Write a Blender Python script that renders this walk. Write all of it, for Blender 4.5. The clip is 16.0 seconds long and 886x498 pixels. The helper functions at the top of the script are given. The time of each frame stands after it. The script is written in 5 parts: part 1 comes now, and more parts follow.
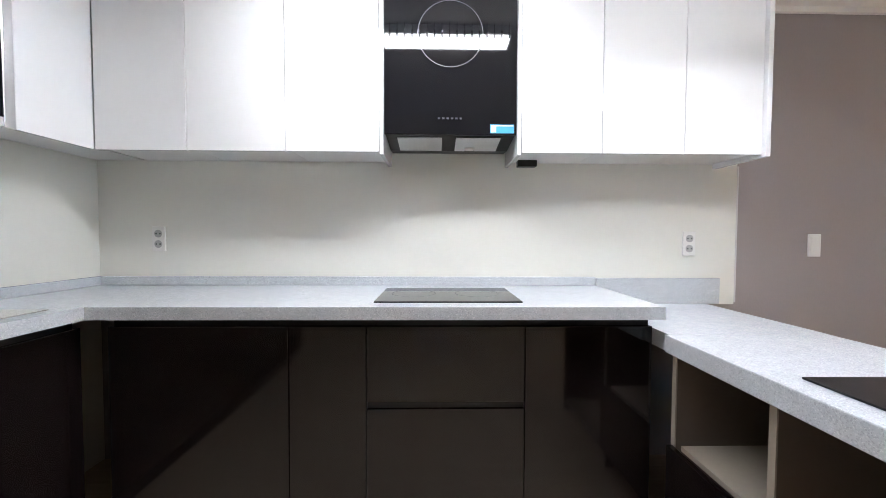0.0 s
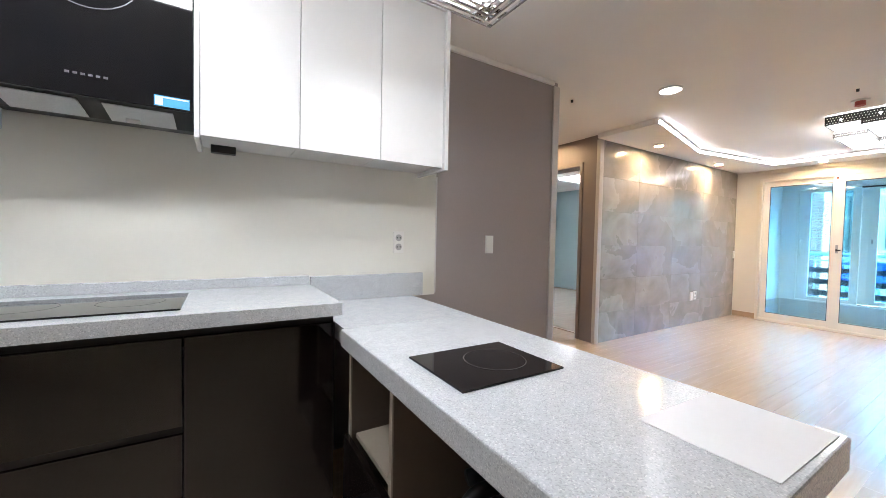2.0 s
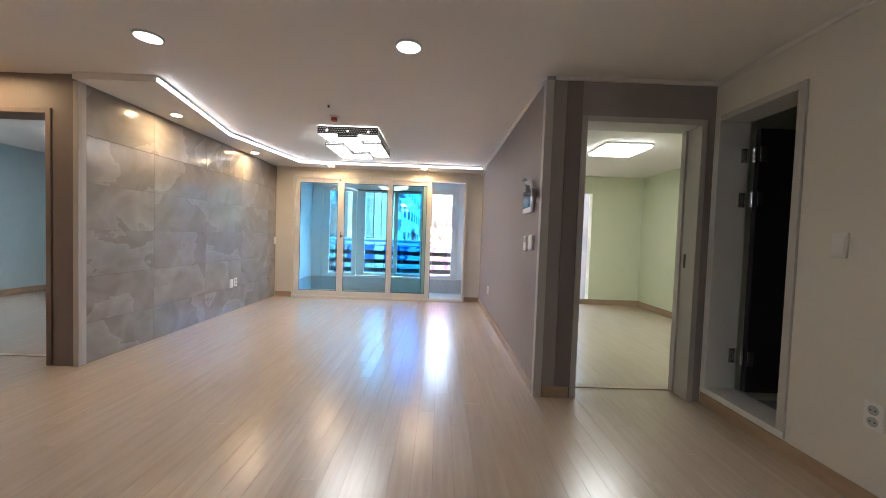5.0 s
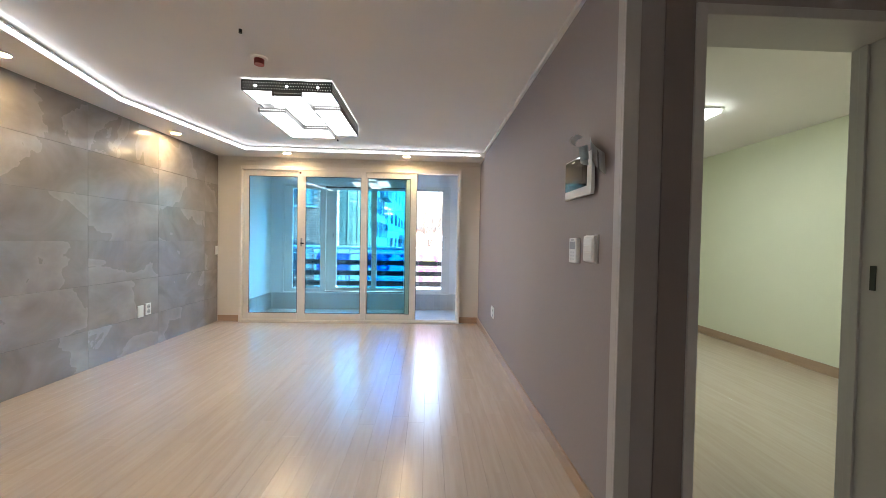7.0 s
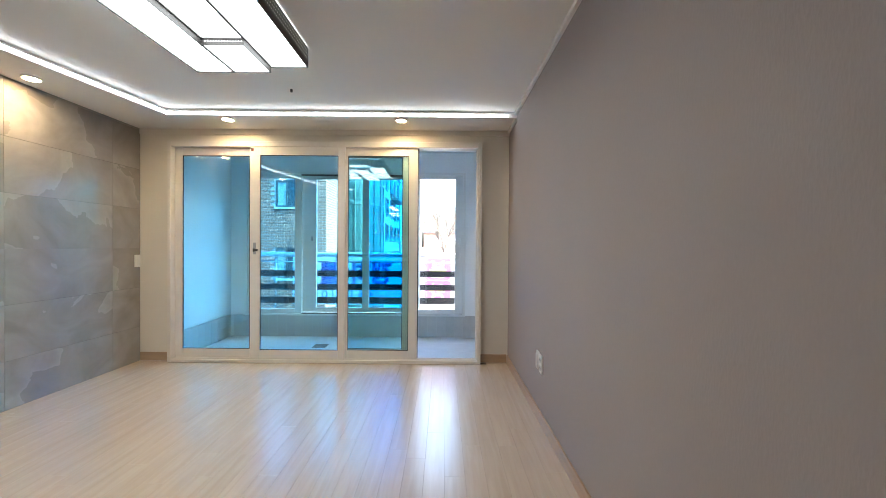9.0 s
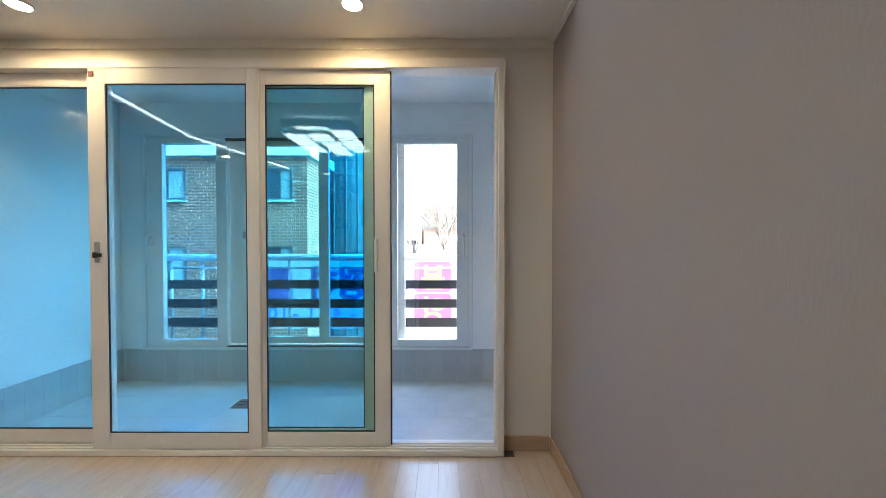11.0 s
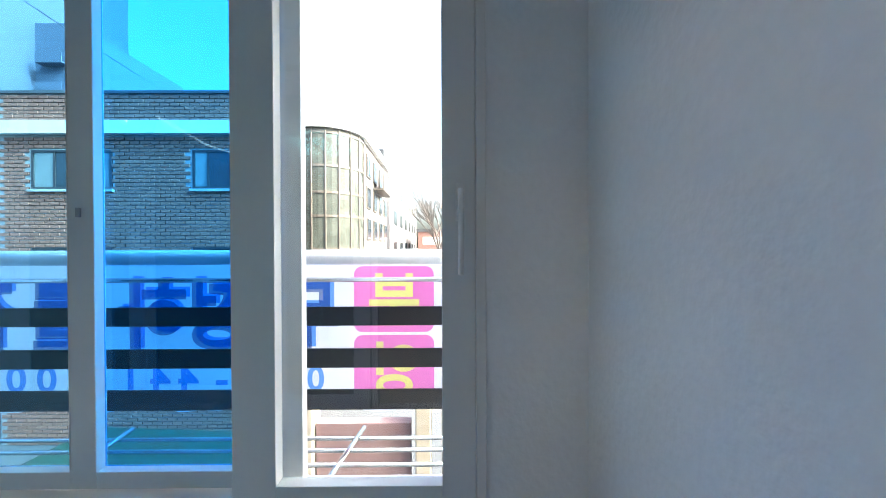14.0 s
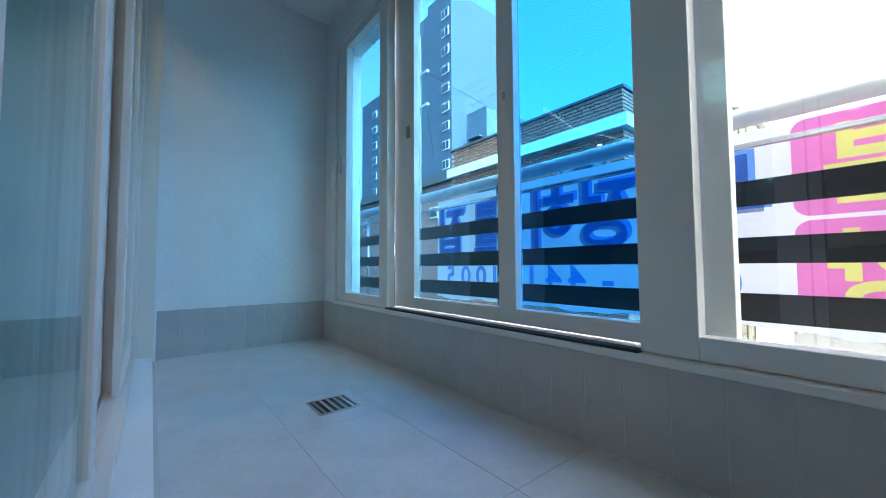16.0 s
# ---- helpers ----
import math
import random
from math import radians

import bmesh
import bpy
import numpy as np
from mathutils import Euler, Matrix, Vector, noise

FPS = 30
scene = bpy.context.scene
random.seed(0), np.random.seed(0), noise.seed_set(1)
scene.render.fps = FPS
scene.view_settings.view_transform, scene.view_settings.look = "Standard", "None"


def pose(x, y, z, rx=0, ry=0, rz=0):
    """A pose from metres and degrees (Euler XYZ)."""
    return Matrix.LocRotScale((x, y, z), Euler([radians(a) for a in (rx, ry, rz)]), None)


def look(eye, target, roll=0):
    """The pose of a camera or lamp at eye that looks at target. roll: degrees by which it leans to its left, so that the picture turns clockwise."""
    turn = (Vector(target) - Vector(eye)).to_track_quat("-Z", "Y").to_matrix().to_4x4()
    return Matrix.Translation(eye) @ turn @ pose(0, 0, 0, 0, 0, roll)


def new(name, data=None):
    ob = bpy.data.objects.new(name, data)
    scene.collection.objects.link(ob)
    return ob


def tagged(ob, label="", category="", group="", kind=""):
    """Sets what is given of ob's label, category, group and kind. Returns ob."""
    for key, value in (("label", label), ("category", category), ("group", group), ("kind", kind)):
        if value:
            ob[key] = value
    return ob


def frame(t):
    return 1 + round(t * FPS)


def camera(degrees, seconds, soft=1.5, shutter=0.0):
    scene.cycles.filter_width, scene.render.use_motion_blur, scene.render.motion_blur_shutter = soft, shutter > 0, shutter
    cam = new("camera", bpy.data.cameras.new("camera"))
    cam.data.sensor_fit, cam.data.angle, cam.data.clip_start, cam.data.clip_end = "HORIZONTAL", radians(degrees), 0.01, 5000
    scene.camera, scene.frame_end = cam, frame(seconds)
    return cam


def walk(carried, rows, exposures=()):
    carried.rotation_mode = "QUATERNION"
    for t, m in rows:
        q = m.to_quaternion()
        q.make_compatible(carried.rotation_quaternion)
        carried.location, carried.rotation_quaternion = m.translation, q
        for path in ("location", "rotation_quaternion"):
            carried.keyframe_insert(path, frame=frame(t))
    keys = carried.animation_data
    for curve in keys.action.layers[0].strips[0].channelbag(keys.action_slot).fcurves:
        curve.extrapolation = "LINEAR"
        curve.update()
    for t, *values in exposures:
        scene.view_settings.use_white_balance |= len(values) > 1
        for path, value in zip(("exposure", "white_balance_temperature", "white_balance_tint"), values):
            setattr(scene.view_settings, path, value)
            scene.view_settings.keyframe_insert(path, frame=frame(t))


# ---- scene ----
cam = camera(101.0, 16.0, 0.65)
PATH = [
    (0, (0.692, 1.08, 1.114), (0.729, 3.078, 1.048), 0.2),
    (0.5, (0.812, 1.087, 1.112), (1.126, 3.061, 1.038), 0.3),
    (1, (0.935, 1.07, 1.111), (1.479, 2.992, 1.032), 0.6),
    (1.5, (1.023, 1.048, 1.11), (1.811, 2.885, 1.038), 1.1),
    (2, (1.105, 1.023, 1.115), (2.15, 2.726, 1.054), 1.2),
    (2.5, (1.17, 0.978, 1.115), (2.52, 2.452, 1.072), 1.5),
    (3, (1.201, 0.907, 1.121), (2.839, 2.053, 1.083), 1.8),
    (3.5, (1.219, 0.854, 1.122), (3.067, 1.617, 1.082), 2.0),
    (4, (1.298, 0.783, 1.104), (3.258, 1.175, 1.059), 2.0),
    (4.5, (1.505, 0.724, 1.112), (3.502, 0.821, 1.05), 2.1),
    (5, (1.72, 0.716, 1.123), (3.718, 0.694, 1.051), 2.0),
    (7.5, (3.354, 0.697, 1.108), (5.351, 0.614, 1.07), 1.0),
    (8, (3.732, 0.689, 1.101), (5.731, 0.648, 1.079), 0.7),
    (8.2, (3.893, 0.685, 1.105), (5.892, 0.65, 1.082), 0.5),
    (8.5, (4.127, 0.659, 1.109), (6.127, 0.653, 1.097), 0.5),
    (11, (6.031, 0.583, 1.124), (8.031, 0.588, 1.09), -0.0),
    (11.5, (6.403, 0.563, 1.145), (8.402, 0.564, 1.087), -0.1),
    (12, (6.731, 0.531, 1.113), (8.731, 0.507, 1.079), -0.1),
    (12.5, (7.093, 0.512, 1.107), (9.092, 0.479, 1.084), 0.2),
    (13, (7.431, 0.472, 1.108), (9.43, 0.426, 1.088), 0.3),
    (13.5, (7.755, 0.446, 1.07), (9.754, 0.416, 1.046), -0.3),
    (14, (7.985, 0.479, 1.026), (9.985, 0.465, 1.011), -0.2),
    (14.5, (8.089, 0.538, 0.951), (10.078, 0.753, 0.943), -0.4),
    (15, (8.097, 0.642, 0.828), (9.954, 1.385, 0.846), -0.3),
    (15.5, (8.075, 0.712, 0.646), (9.625, 1.975, 0.702), -0.4),
    (16, (8.084, 0.675, 0.477), (9.33, 2.237, 0.573), -0.3),
]
EXPOSURES = [(0, 6.2, 5750, 11), (1.5, 6.05, 5900, 11), (2.5, 5.68, 5900, 10), (3, 5.45, 5850, 10), (3.5, 5.18, 5850, 10), (4, 5.08, 5900, 11), (5, 5.13, 5900, 11), (8.5, 5.02, 5750, 4), (11, 4.6, 5750, 3), (12.5, 4.33, 5750, 3), (13.2, 4.0, 5750, 3), (14, 3.6, 5950, 3), (14.6, 3.1, 6050, 2), (15, 2.95, 6000, 1), (15.5, 2.75, 6000, 2), (16, 3.4, 6050, 2)]
walk(cam, [(t, look(eye, target, roll)) for t, eye, target, roll in PATH], EXPOSURES)

# ---- light of the world ----
world = bpy.data.worlds.new("world")
scene.world = world
world.use_nodes = True
wn = world.node_tree.nodes
sky = wn.new("ShaderNodeTexSky")
sky.sky_type = "NISHITA"
sky.sun_disc = False
sky.sun_elevation, sky.sun_rotation = radians(40), radians(192)
sky.air_density, sky.dust_density, sky.ozone_density = 1.0, 9.0, 1.0
wn["Background"].inputs[1].default_value = 0.15
world.node_tree.links.new(sky.outputs[0], wn["Background"].inputs[0])
sun = new("sun", bpy.data.lights.new("sun", "SUN"))
sun.data.energy, sun.data.angle, sun.data.color = 1.3, radians(0.5), (1.0, 0.95, 0.87)
sun.matrix_world = look((0, 0, 30), (0 - 10 * math.sin(radians(192)), 0 - 10 * math.cos(radians(192)), 30 - 10 * math.tan(radians(40))))

LAMP = 0.39      # strength of the bright ceiling lamps
SPOT = 13.0     # strength of the small downlights


# ---- materials ----
def material(name):
    m = bpy.data.materials.new(name)
    m.use_nodes = True
    return m, m.node_tree.nodes, m.node_tree.links, m.node_tree.nodes["Principled BSDF"]


def paint(name, colour, rough=0.5, metal=0.0, vary=0.06, scale=3.0, grain=60.0, bump=0.03, coat=0.0, stretch=(1, 1, 1), rnd=0.0, spec=0.5):
    """A surface with two scales of variation in colour, roughness and relief."""
    m, n, l, p = material(name)
    tc, mp = n.new("ShaderNodeTexCoord"), n.new("ShaderNodeMapping")
    mp.inputs["Scale"].default_value = stretch
    l.new(tc.outputs["Object"], mp.inputs[0])
    big, small = n.new("ShaderNodeTexNoise"), n.new("ShaderNodeTexNoise")
    big.inputs["Scale"].default_value, small.inputs["Scale"].default_value = scale, grain
    big.inputs["Detail"].default_value = 4
    for t in (big, small):
        l.new(mp.outputs[0], t.inputs["Vector"])
    add = n.new("ShaderNodeMath")
    add.operation = "MULTIPLY_ADD"
    l.new(small.outputs["Fac"], add.inputs[0])
    add.inputs[1].default_value = 0.4
    l.new(big.outputs["Fac"], add.inputs[2])
    last = add
    if rnd:
        info, k = n.new("ShaderNodeObjectInfo"), n.new("ShaderNodeMath")
        k.operation = "MULTIPLY_ADD"
        l.new(info.outputs["Random"], k.inputs[0])
        k.inputs[1].default_value = rnd
        l.new(add.outputs[0], k.inputs[2])
        last = k
    ramp = n.new("ShaderNodeMapRange")
    ramp.inputs["From Min"].default_value, ramp.inputs["From Max"].default_value = 0.4, 1.0 + rnd
    ramp.inputs["To Min"].default_value, ramp.inputs["To Max"].default_value = 1 - vary, 1 + vary
    l.new(last.outputs[0], ramp.inputs["Value"])
    mul = n.new("ShaderNodeVectorMath")
    mul.operation = "SCALE"
    mul.inputs[0].default_value = colour
    l.new(ramp.outputs[0], mul.inputs["Scale"])
    l.new(mul.outputs[0], p.inputs["Base Color"])
    rr = n.new("ShaderNodeMapRange")
    rr.inputs["To Min"].default_value, rr.inputs["To Max"].default_value = max(0.02, rough * 0.85), min(1, rough * 1.15)
    l.new(big.outputs["Fac"], rr.inputs["Value"])
    l.new(rr.outputs[0], p.inputs["Roughness"])
    p.inputs["Metallic"].default_value = metal
    p.inputs["Specular IOR Level"].default_value = spec
    p.inputs["Coat Weight"].default_value = coat
    p.inputs["Coat Roughness"].default_value = 0.05
    if bump:
        b = n.new("ShaderNodeBump")
        b.inputs["Strength"].default_value, b.inputs["Distance"].default_value = bump * 4, 0.002
        l.new(small.outputs["Fac"], b.inputs["Height"])
        l.new(b.outputs[0], p.inputs["Normal"])
    return m


def glow(name, colour, strength):
    m, n, l, p = material(name)
    p.inputs["Base Color"].default_value = (0.8, 0.8, 0.8, 1)
    p.inputs["Emission Color"].default_value = (*colour, 1)
    p.inputs["Emission Strength"].default_value = strength
    return m


def glass(name, tint, gloss=1.0, rough=0.0):
    """A thin pane: tinted see-through with a mirror sheen that grows at grazing angles."""
    m, n, l, p = material(name)
    n.remove(p)
    tr, gl, mix, fr = n.new("ShaderNodeBsdfTransparent"), n.new("ShaderNodeBsdfGlossy"), n.new("ShaderNodeMixShader"), n.new("ShaderNodeLayerWeight")
    pw, ma = n.new("ShaderNodeMath"), n.new("ShaderNodeMath")
    pw.operation, ma.operation = "POWER", "MULTIPLY_ADD"
    pw.inputs[1].default_value, ma.inputs[1].default_value, ma.inputs[2].default_value = 4.5, 0.85, 0.045
    tr.inputs[0].default_value = (*tint, 1)
    gl.inputs["Roughness"].default_value = rough
    gl.inputs[0].default_value = (gloss, gloss, gloss, 1)
    fr.inputs[0].default_value = 0.5
    l.new(fr.outputs["Facing"], pw.inputs[0])
    l.new(pw.outputs[0], ma.inputs[0])
    l.new(ma.outputs[0], mix.inputs[0])
    l.new(tr.outputs[0], mix.inputs[1])
    l.new(gl.outputs[0], mix.inputs[2])
    l.new(mix.outputs[0], n["Material Output"].inputs[0])
    return m


def wood_floor():
    m, n, l, p = material("laminate")
    tc, info, mp = n.new("ShaderNodeTexCoord"), n.new("ShaderNodeObjectInfo"), n.new("ShaderNodeMapping")
    geo = n.new("ShaderNodeNewGeometry")
    mp.inputs["Scale"].default_value = (1.6, 22, 22)
    off = n.new("ShaderNodeVectorMath")
    off.operation = "SCALE"
    off.inputs[0].default_value = (31, 17, 5)
    rsum = n.new("ShaderNodeMath")
    l.new(info.outputs["Random"], rsum.inputs[0])
    l.new(geo.outputs["Random Per Island"], rsum.inputs[1])
    l.new(rsum.outputs[0], off.inputs["Scale"])
    add = n.new("ShaderNodeVectorMath")
    l.new(tc.outputs["Object"], mp.inputs[0])
    l.new(mp.outputs[0], add.inputs[0])
    l.new(off.outputs[0], add.inputs[1])
    gr = n.new("ShaderNodeTexNoise")
    gr.inputs["Scale"].default_value, gr.inputs["Detail"].default_value, gr.inputs["Distortion"].default_value = 1.6, 6, 0.6
    l.new(add.outputs[0], gr.inputs["Vector"])
    ramp = n.new("ShaderNodeValToRGB")
    ramp.color_ramp.elements[0].position, ramp.color_ramp.elements[1].position = 0.3, 0.72
    ramp.color_ramp.elements[0].color, ramp.color_ramp.elements[1].color = (0.51, 0.405, 0.305, 1), (0.57, 0.465, 0.36, 1)
    l.new(gr.outputs["Fac"], ramp.inputs[0])
    hs = n.new("ShaderNodeHueSaturation")
    k = n.new("ShaderNodeMapRange")
    k.inputs["From Max"].default_value = 2.0
    k.inputs["To Min"].default_value, k.inputs["To Max"].default_value = 0.96, 1.04
    l.new(rsum.outputs[0], k.inputs["Value"])
    l.new(k.outputs[0], hs.inputs["Value"])
    l.new(ramp.outputs[0], hs.inputs["Color"])
    l.new(hs.outputs[0], p.inputs["Base Color"])
    rr = n.new("ShaderNodeMapRange")
    rr.inputs["To Min"].default_value, rr.inputs["To Max"].default_value = 0.22, 0.29
    l.new(gr.outputs["Fac"], rr.inputs["Value"])
    l.new(rr.outputs[0], p.inputs["Roughness"])
    b = n.new("ShaderNodeBump")
    p.inputs["Specular IOR Level"].default_value = 0.5
    p.inputs["Coat Weight"].default_value, p.inputs["Coat Roughness"].default_value = 0.75, 0.23
    b.inputs["Strength"].default_value, b.inputs["Distance"].default_value = 0.12, 0.001
    l.new(gr.outputs["Fac"], b.inputs["Height"])
    l.new(b.outputs[0], p.inputs["Normal"])
    return m


def marble_tile():
    """Grey polished porcelain with pale cloudy veins, different on every tile."""
    m, n, l, p = material("grey_marble")
    tc, info = n.new("ShaderNodeTexCoord"), n.new("ShaderNodeObjectInfo")
    off = n.new("ShaderNodeVectorMath")
    off.operation = "SCALE"
    off.inputs[0].default_value = (13, 7, 29)
    l.new(info.outputs["Random"], off.inputs["Scale"])
    add = n.new("ShaderNodeVectorMath")
    l.new(tc.outputs["Object"], add.inputs[0])
    l.new(off.outputs[0], add.inputs[1])
    cl = n.new("ShaderNodeTexNoise")
    cl.inputs["Scale"].default_value, cl.inputs["Detail"].default_value, cl.inputs["Distortion"].default_value = 2.6, 5, 1.4
    l.new(add.outputs[0], cl.inputs["Vector"])
    ramp = n.new("ShaderNodeValToRGB")
    ramp.color_ramp.elements[0].position, ramp.color_ramp.elements[1].position = 0.32, 0.7
    ramp.color_ramp.elements[0].color, ramp.color_ramp.elements[1].color = (0.26, 0.238, 0.217, 1), (0.35, 0.324, 0.30, 1)
    l.new(cl.outputs["Fac"], ramp.inputs[0])
    vein = n.new("ShaderNodeTexNoise")
    vein.noise_type = "RIDGED_MULTIFRACTAL"
    vein.inputs["Scale"].default_value, vein.inputs["Detail"].default_value, vein.inputs["Distortion"].default_value = 1.9, 6, 1.6
    l.new(add.outputs[0], vein.inputs["Vector"])
    vr = n.new("ShaderNodeMapRange")
    vr.inputs["From Min"].default_value, vr.inputs["From Max"].default_value = 1.1, 1.7
    vr.inputs["To Max"].default_value = 0.30
    l.new(vein.outputs["Fac"], vr.inputs["Value"])
    flow = n.new("ShaderNodeTexNoise")
    flow.inputs["Scale"].default_value, flow.inputs["Detail"].default_value, flow.inputs["Distortion"].default_value = 1.0, 9, 0.5
    l.new(add.outputs[0], flow.inputs["Vector"])
    k, fr, pw, amt = (n.new("ShaderNodeMath") for _ in range(4))
    k.operation, fr.operation, pw.operation, amt.operation = "MULTIPLY", "FRACT", "POWER", "MULTIPLY_ADD"
    k.inputs[1].default_value, pw.inputs[1].default_value, amt.inputs[1].default_value = 4.0, 4.0, 0.28
    l.new(flow.outputs["Fac"], k.inputs[0])
    l.new(k.outputs[0], fr.inputs[0])
    l.new(fr.outputs[0], pw.inputs[0])
    l.new(pw.outputs[0], amt.inputs[0])
    l.new(vr.outputs[0], amt.inputs[2])
    vr = amt
    mix = n.new("ShaderNodeMixRGB")
    mix.inputs[2].default_value = (0.60, 0.565, 0.53, 1)
    l.new(vr.outputs[0], mix.inputs[0])
    l.new(ramp.outputs[0], mix.inputs[1])
    l.new(mix.outputs[0], p.inputs["Base Color"])
    p.inputs["Roughness"].default_value = 0.17
    return m


def quartz():
    """Pale grey engineered stone with fine dark and white grains."""
    m, n, l, p = material("quartz")
    tc = n.new("ShaderNodeTexCoord")
    v = n.new("ShaderNodeTexVoronoi")
    v.inputs["Scale"].default_value = 380
    l.new(tc.outputs["Object"], v.inputs["Vector"])
    sep = n.new("ShaderNodeSeparateColor")
    l.new(v.outputs["Color"], sep.inputs[0])
    ramp = n.new("ShaderNodeValToRGB")
    e = ramp.color_ramp.elements
    e[0].position, e[1].position = 0.0, 0.30
    e[0].color, e[1].color = (0.42, 0.44, 0.47, 1), (0.54, 0.565, 0.60, 1)
    a = e.new(0.85)
    a.color = (0.58, 0.60, 0.63, 1)
    b = e.new(1.0)
    b.color = (0.72, 0.73, 0.75, 1)
    l.new(sep.outputs[0], ramp.inputs[0])
    nz = n.new("ShaderNodeTexNoise")
    nz.inputs["Scale"].default_value = 30
    l.new(tc.outputs["Object"], nz.inputs["Vector"])
    mr = n.new("ShaderNodeMapRange")
    mr.inputs["To Min"].default_value, mr.inputs["To Max"].default_value = 0.9, 1.1
    l.new(nz.outputs["Fac"], mr.inputs["Value"])
    sc = n.new("ShaderNodeVectorMath")
    sc.operation = "SCALE"
    l.new(ramp.outputs[0], sc.inputs[0])
    l.new(mr.outputs[0], sc.inputs["Scale"])
    l.new(sc.outputs[0], p.inputs["Base Color"])
    p.inputs["Roughness"].default_value = 0.15
    return m


M = {}
M["white_wall"] = paint("cream_wallpaper", (0.74, 0.70, 0.62), 0.75, vary=0.03, scale=2, grain=220, bump=0.05)
M["mauve"] = paint("mauve_grey_wallpaper", (0.325, 0.284, 0.274), 0.72, vary=0.05, scale=1.5, grain=160, bump=0.07, stretch=(1, 1, 0.3))
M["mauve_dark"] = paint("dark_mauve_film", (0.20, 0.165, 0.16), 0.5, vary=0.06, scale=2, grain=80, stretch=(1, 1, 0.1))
M["trim"] = paint("pale_grey_trim", (0.50, 0.47, 0.45), 0.45, vary=0.05)
M["ceiling"] = paint("white_ceiling_paper", (0.78, 0.75, 0.71), 0.85, vary=0.03, scale=2, grain=200, bump=0.04)
M["green_wall"] = paint("pale_green_wallpaper", (0.74, 0.76, 0.58), 0.8, vary=0.03, scale=2, grain=200, bump=0.04)
M["blue_wall"] = paint("pale_blue_wallpaper", (0.42, 0.54, 0.57), 0.8, vary=0.03, scale=2, grain=200, bump=0.04)
M["wood_base"] = paint("oak_baseboard", (0.42, 0.29, 0.19), 0.4, vary=0.12, scale=4, grain=70, stretch=(1, 1, 8))
M["laminate"] = wood_floor()
M["subfloor"] = paint("dark_joint", (0.10, 0.075, 0.055), 0.8)
M["marble"] = marble_tile()
M["pale_grout"] = paint("pale_grout", (0.55, 0.55, 0.54), 0.9)
M["grout"] = paint("grey_grout", (0.30, 0.28, 0.26), 0.9)
M["quartz"] = quartz()
M["gloss_white"] = paint("white_high_gloss", (0.80, 0.80, 0.80), 0.045, vary=0.015, scale=2, grain=20, bump=0.0)
M["gloss_edge"] = paint("white_edge_band", (0.62, 0.61, 0.60), 0.3, vary=0.03)
M["gloss_dark"] = paint("dark_brown_high_gloss", (0.009, 0.006, 0.006), 0.08, vary=0.1, scale=2, grain=30, bump=0.0, spec=0.55)
M["black"] = paint("black_plastic", (0.012, 0.012, 0.013), 0.35, vary=0.1)
M["black_glass"] = paint("black_glass", (0.006, 0.006, 0.008), 0.04, vary=0.05, bump=0.0)
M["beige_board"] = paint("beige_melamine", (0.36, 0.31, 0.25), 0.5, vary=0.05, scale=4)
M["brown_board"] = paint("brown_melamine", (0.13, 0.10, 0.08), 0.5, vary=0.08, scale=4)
M["splash"] = paint("glossy_cream_wall_panel", (0.74, 0.73, 0.67), 0.3, vary=0.02, scale=1.5, grain=30, bump=0.01)
M["pvc"] = paint("cream_pvc", (0.75, 0.71, 0.65), 0.35, vary=0.03, scale=4)
M["pvc_white"] = paint("white_pvc", (0.74, 0.74, 0.72), 0.35, vary=0.03, scale=4)
M["gasket"] = paint("black_gasket", (0.015, 0.015, 0.016), 0.6)
M["stopper"] = paint("red_brown_plastic", (0.16, 0.05, 0.035), 0.5)
M["steel"] = paint("brushed_steel", (0.62, 0.62, 0.62), 0.25, metal=1.0, vary=0.06, grain=120)
M["chrome"] = paint("chrome", (0.8, 0.8, 0.8), 0.08, metal=1.0, vary=0.02, bump=0)
M["teal_glass"] = glass("teal_glass", (0.74, 0.90, 0.91))
M["blue_glass"] = glass("blue_glass", (0.24, 0.58, 0.90))
M["pale_glass"] = glass("pale_blue_glass", (0.47, 0.73, 0.89))
M["mid_glass"] = glass("mid_blue_glass", (0.36, 0.62, 0.80))
M["clear_glass"] = glass("clear_glass", (0.95, 0.97, 0.97))
M["white_plastic"] = paint("white_plastic", (0.78, 0.77, 0.74), 0.35, vary=0.02)
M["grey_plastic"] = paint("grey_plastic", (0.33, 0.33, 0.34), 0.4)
M["paper"] = paint("white_paper", (0.82, 0.82, 0.84), 0.7, vary=0.02)
M["stucco"] = paint("white_stucco", (0.80, 0.81, 0.81), 0.9, vary=0.06, scale=3, grain=45, bump=0.25)
M["balcony_tile"] = paint("grey_balcony_tile", (0.46, 0.455, 0.445), 0.35, vary=0.14, scale=7, grain=60, rnd=0.25)
M["floor_tile"] = paint("pale_grey_floor_tile", (0.55, 0.56, 0.56), 0.3, vary=0.16, scale=6, grain=50, rnd=0.12)
M["navy"] = paint("dark_navy_film", (0.018, 0.018, 0.024), 0.35, vary=0.15, scale=3, grain=60)
M["lamp_white"] = glow("lamp_panel", (1.0, 0.95, 0.88), LAMP)
M["lamp_kitchen"] = glow("kitchen_lamp_panel", (1.0, 0.97, 0.92), 0.87)
M["lamp_room"] = glow("room_lamp_panel", (1.0, 1.0, 0.90), 0.7)
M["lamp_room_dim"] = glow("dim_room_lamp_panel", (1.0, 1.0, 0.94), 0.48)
M["lamp_warm"] = glow("warm_spot", (1.0, 0.66, 0.32), SPOT)
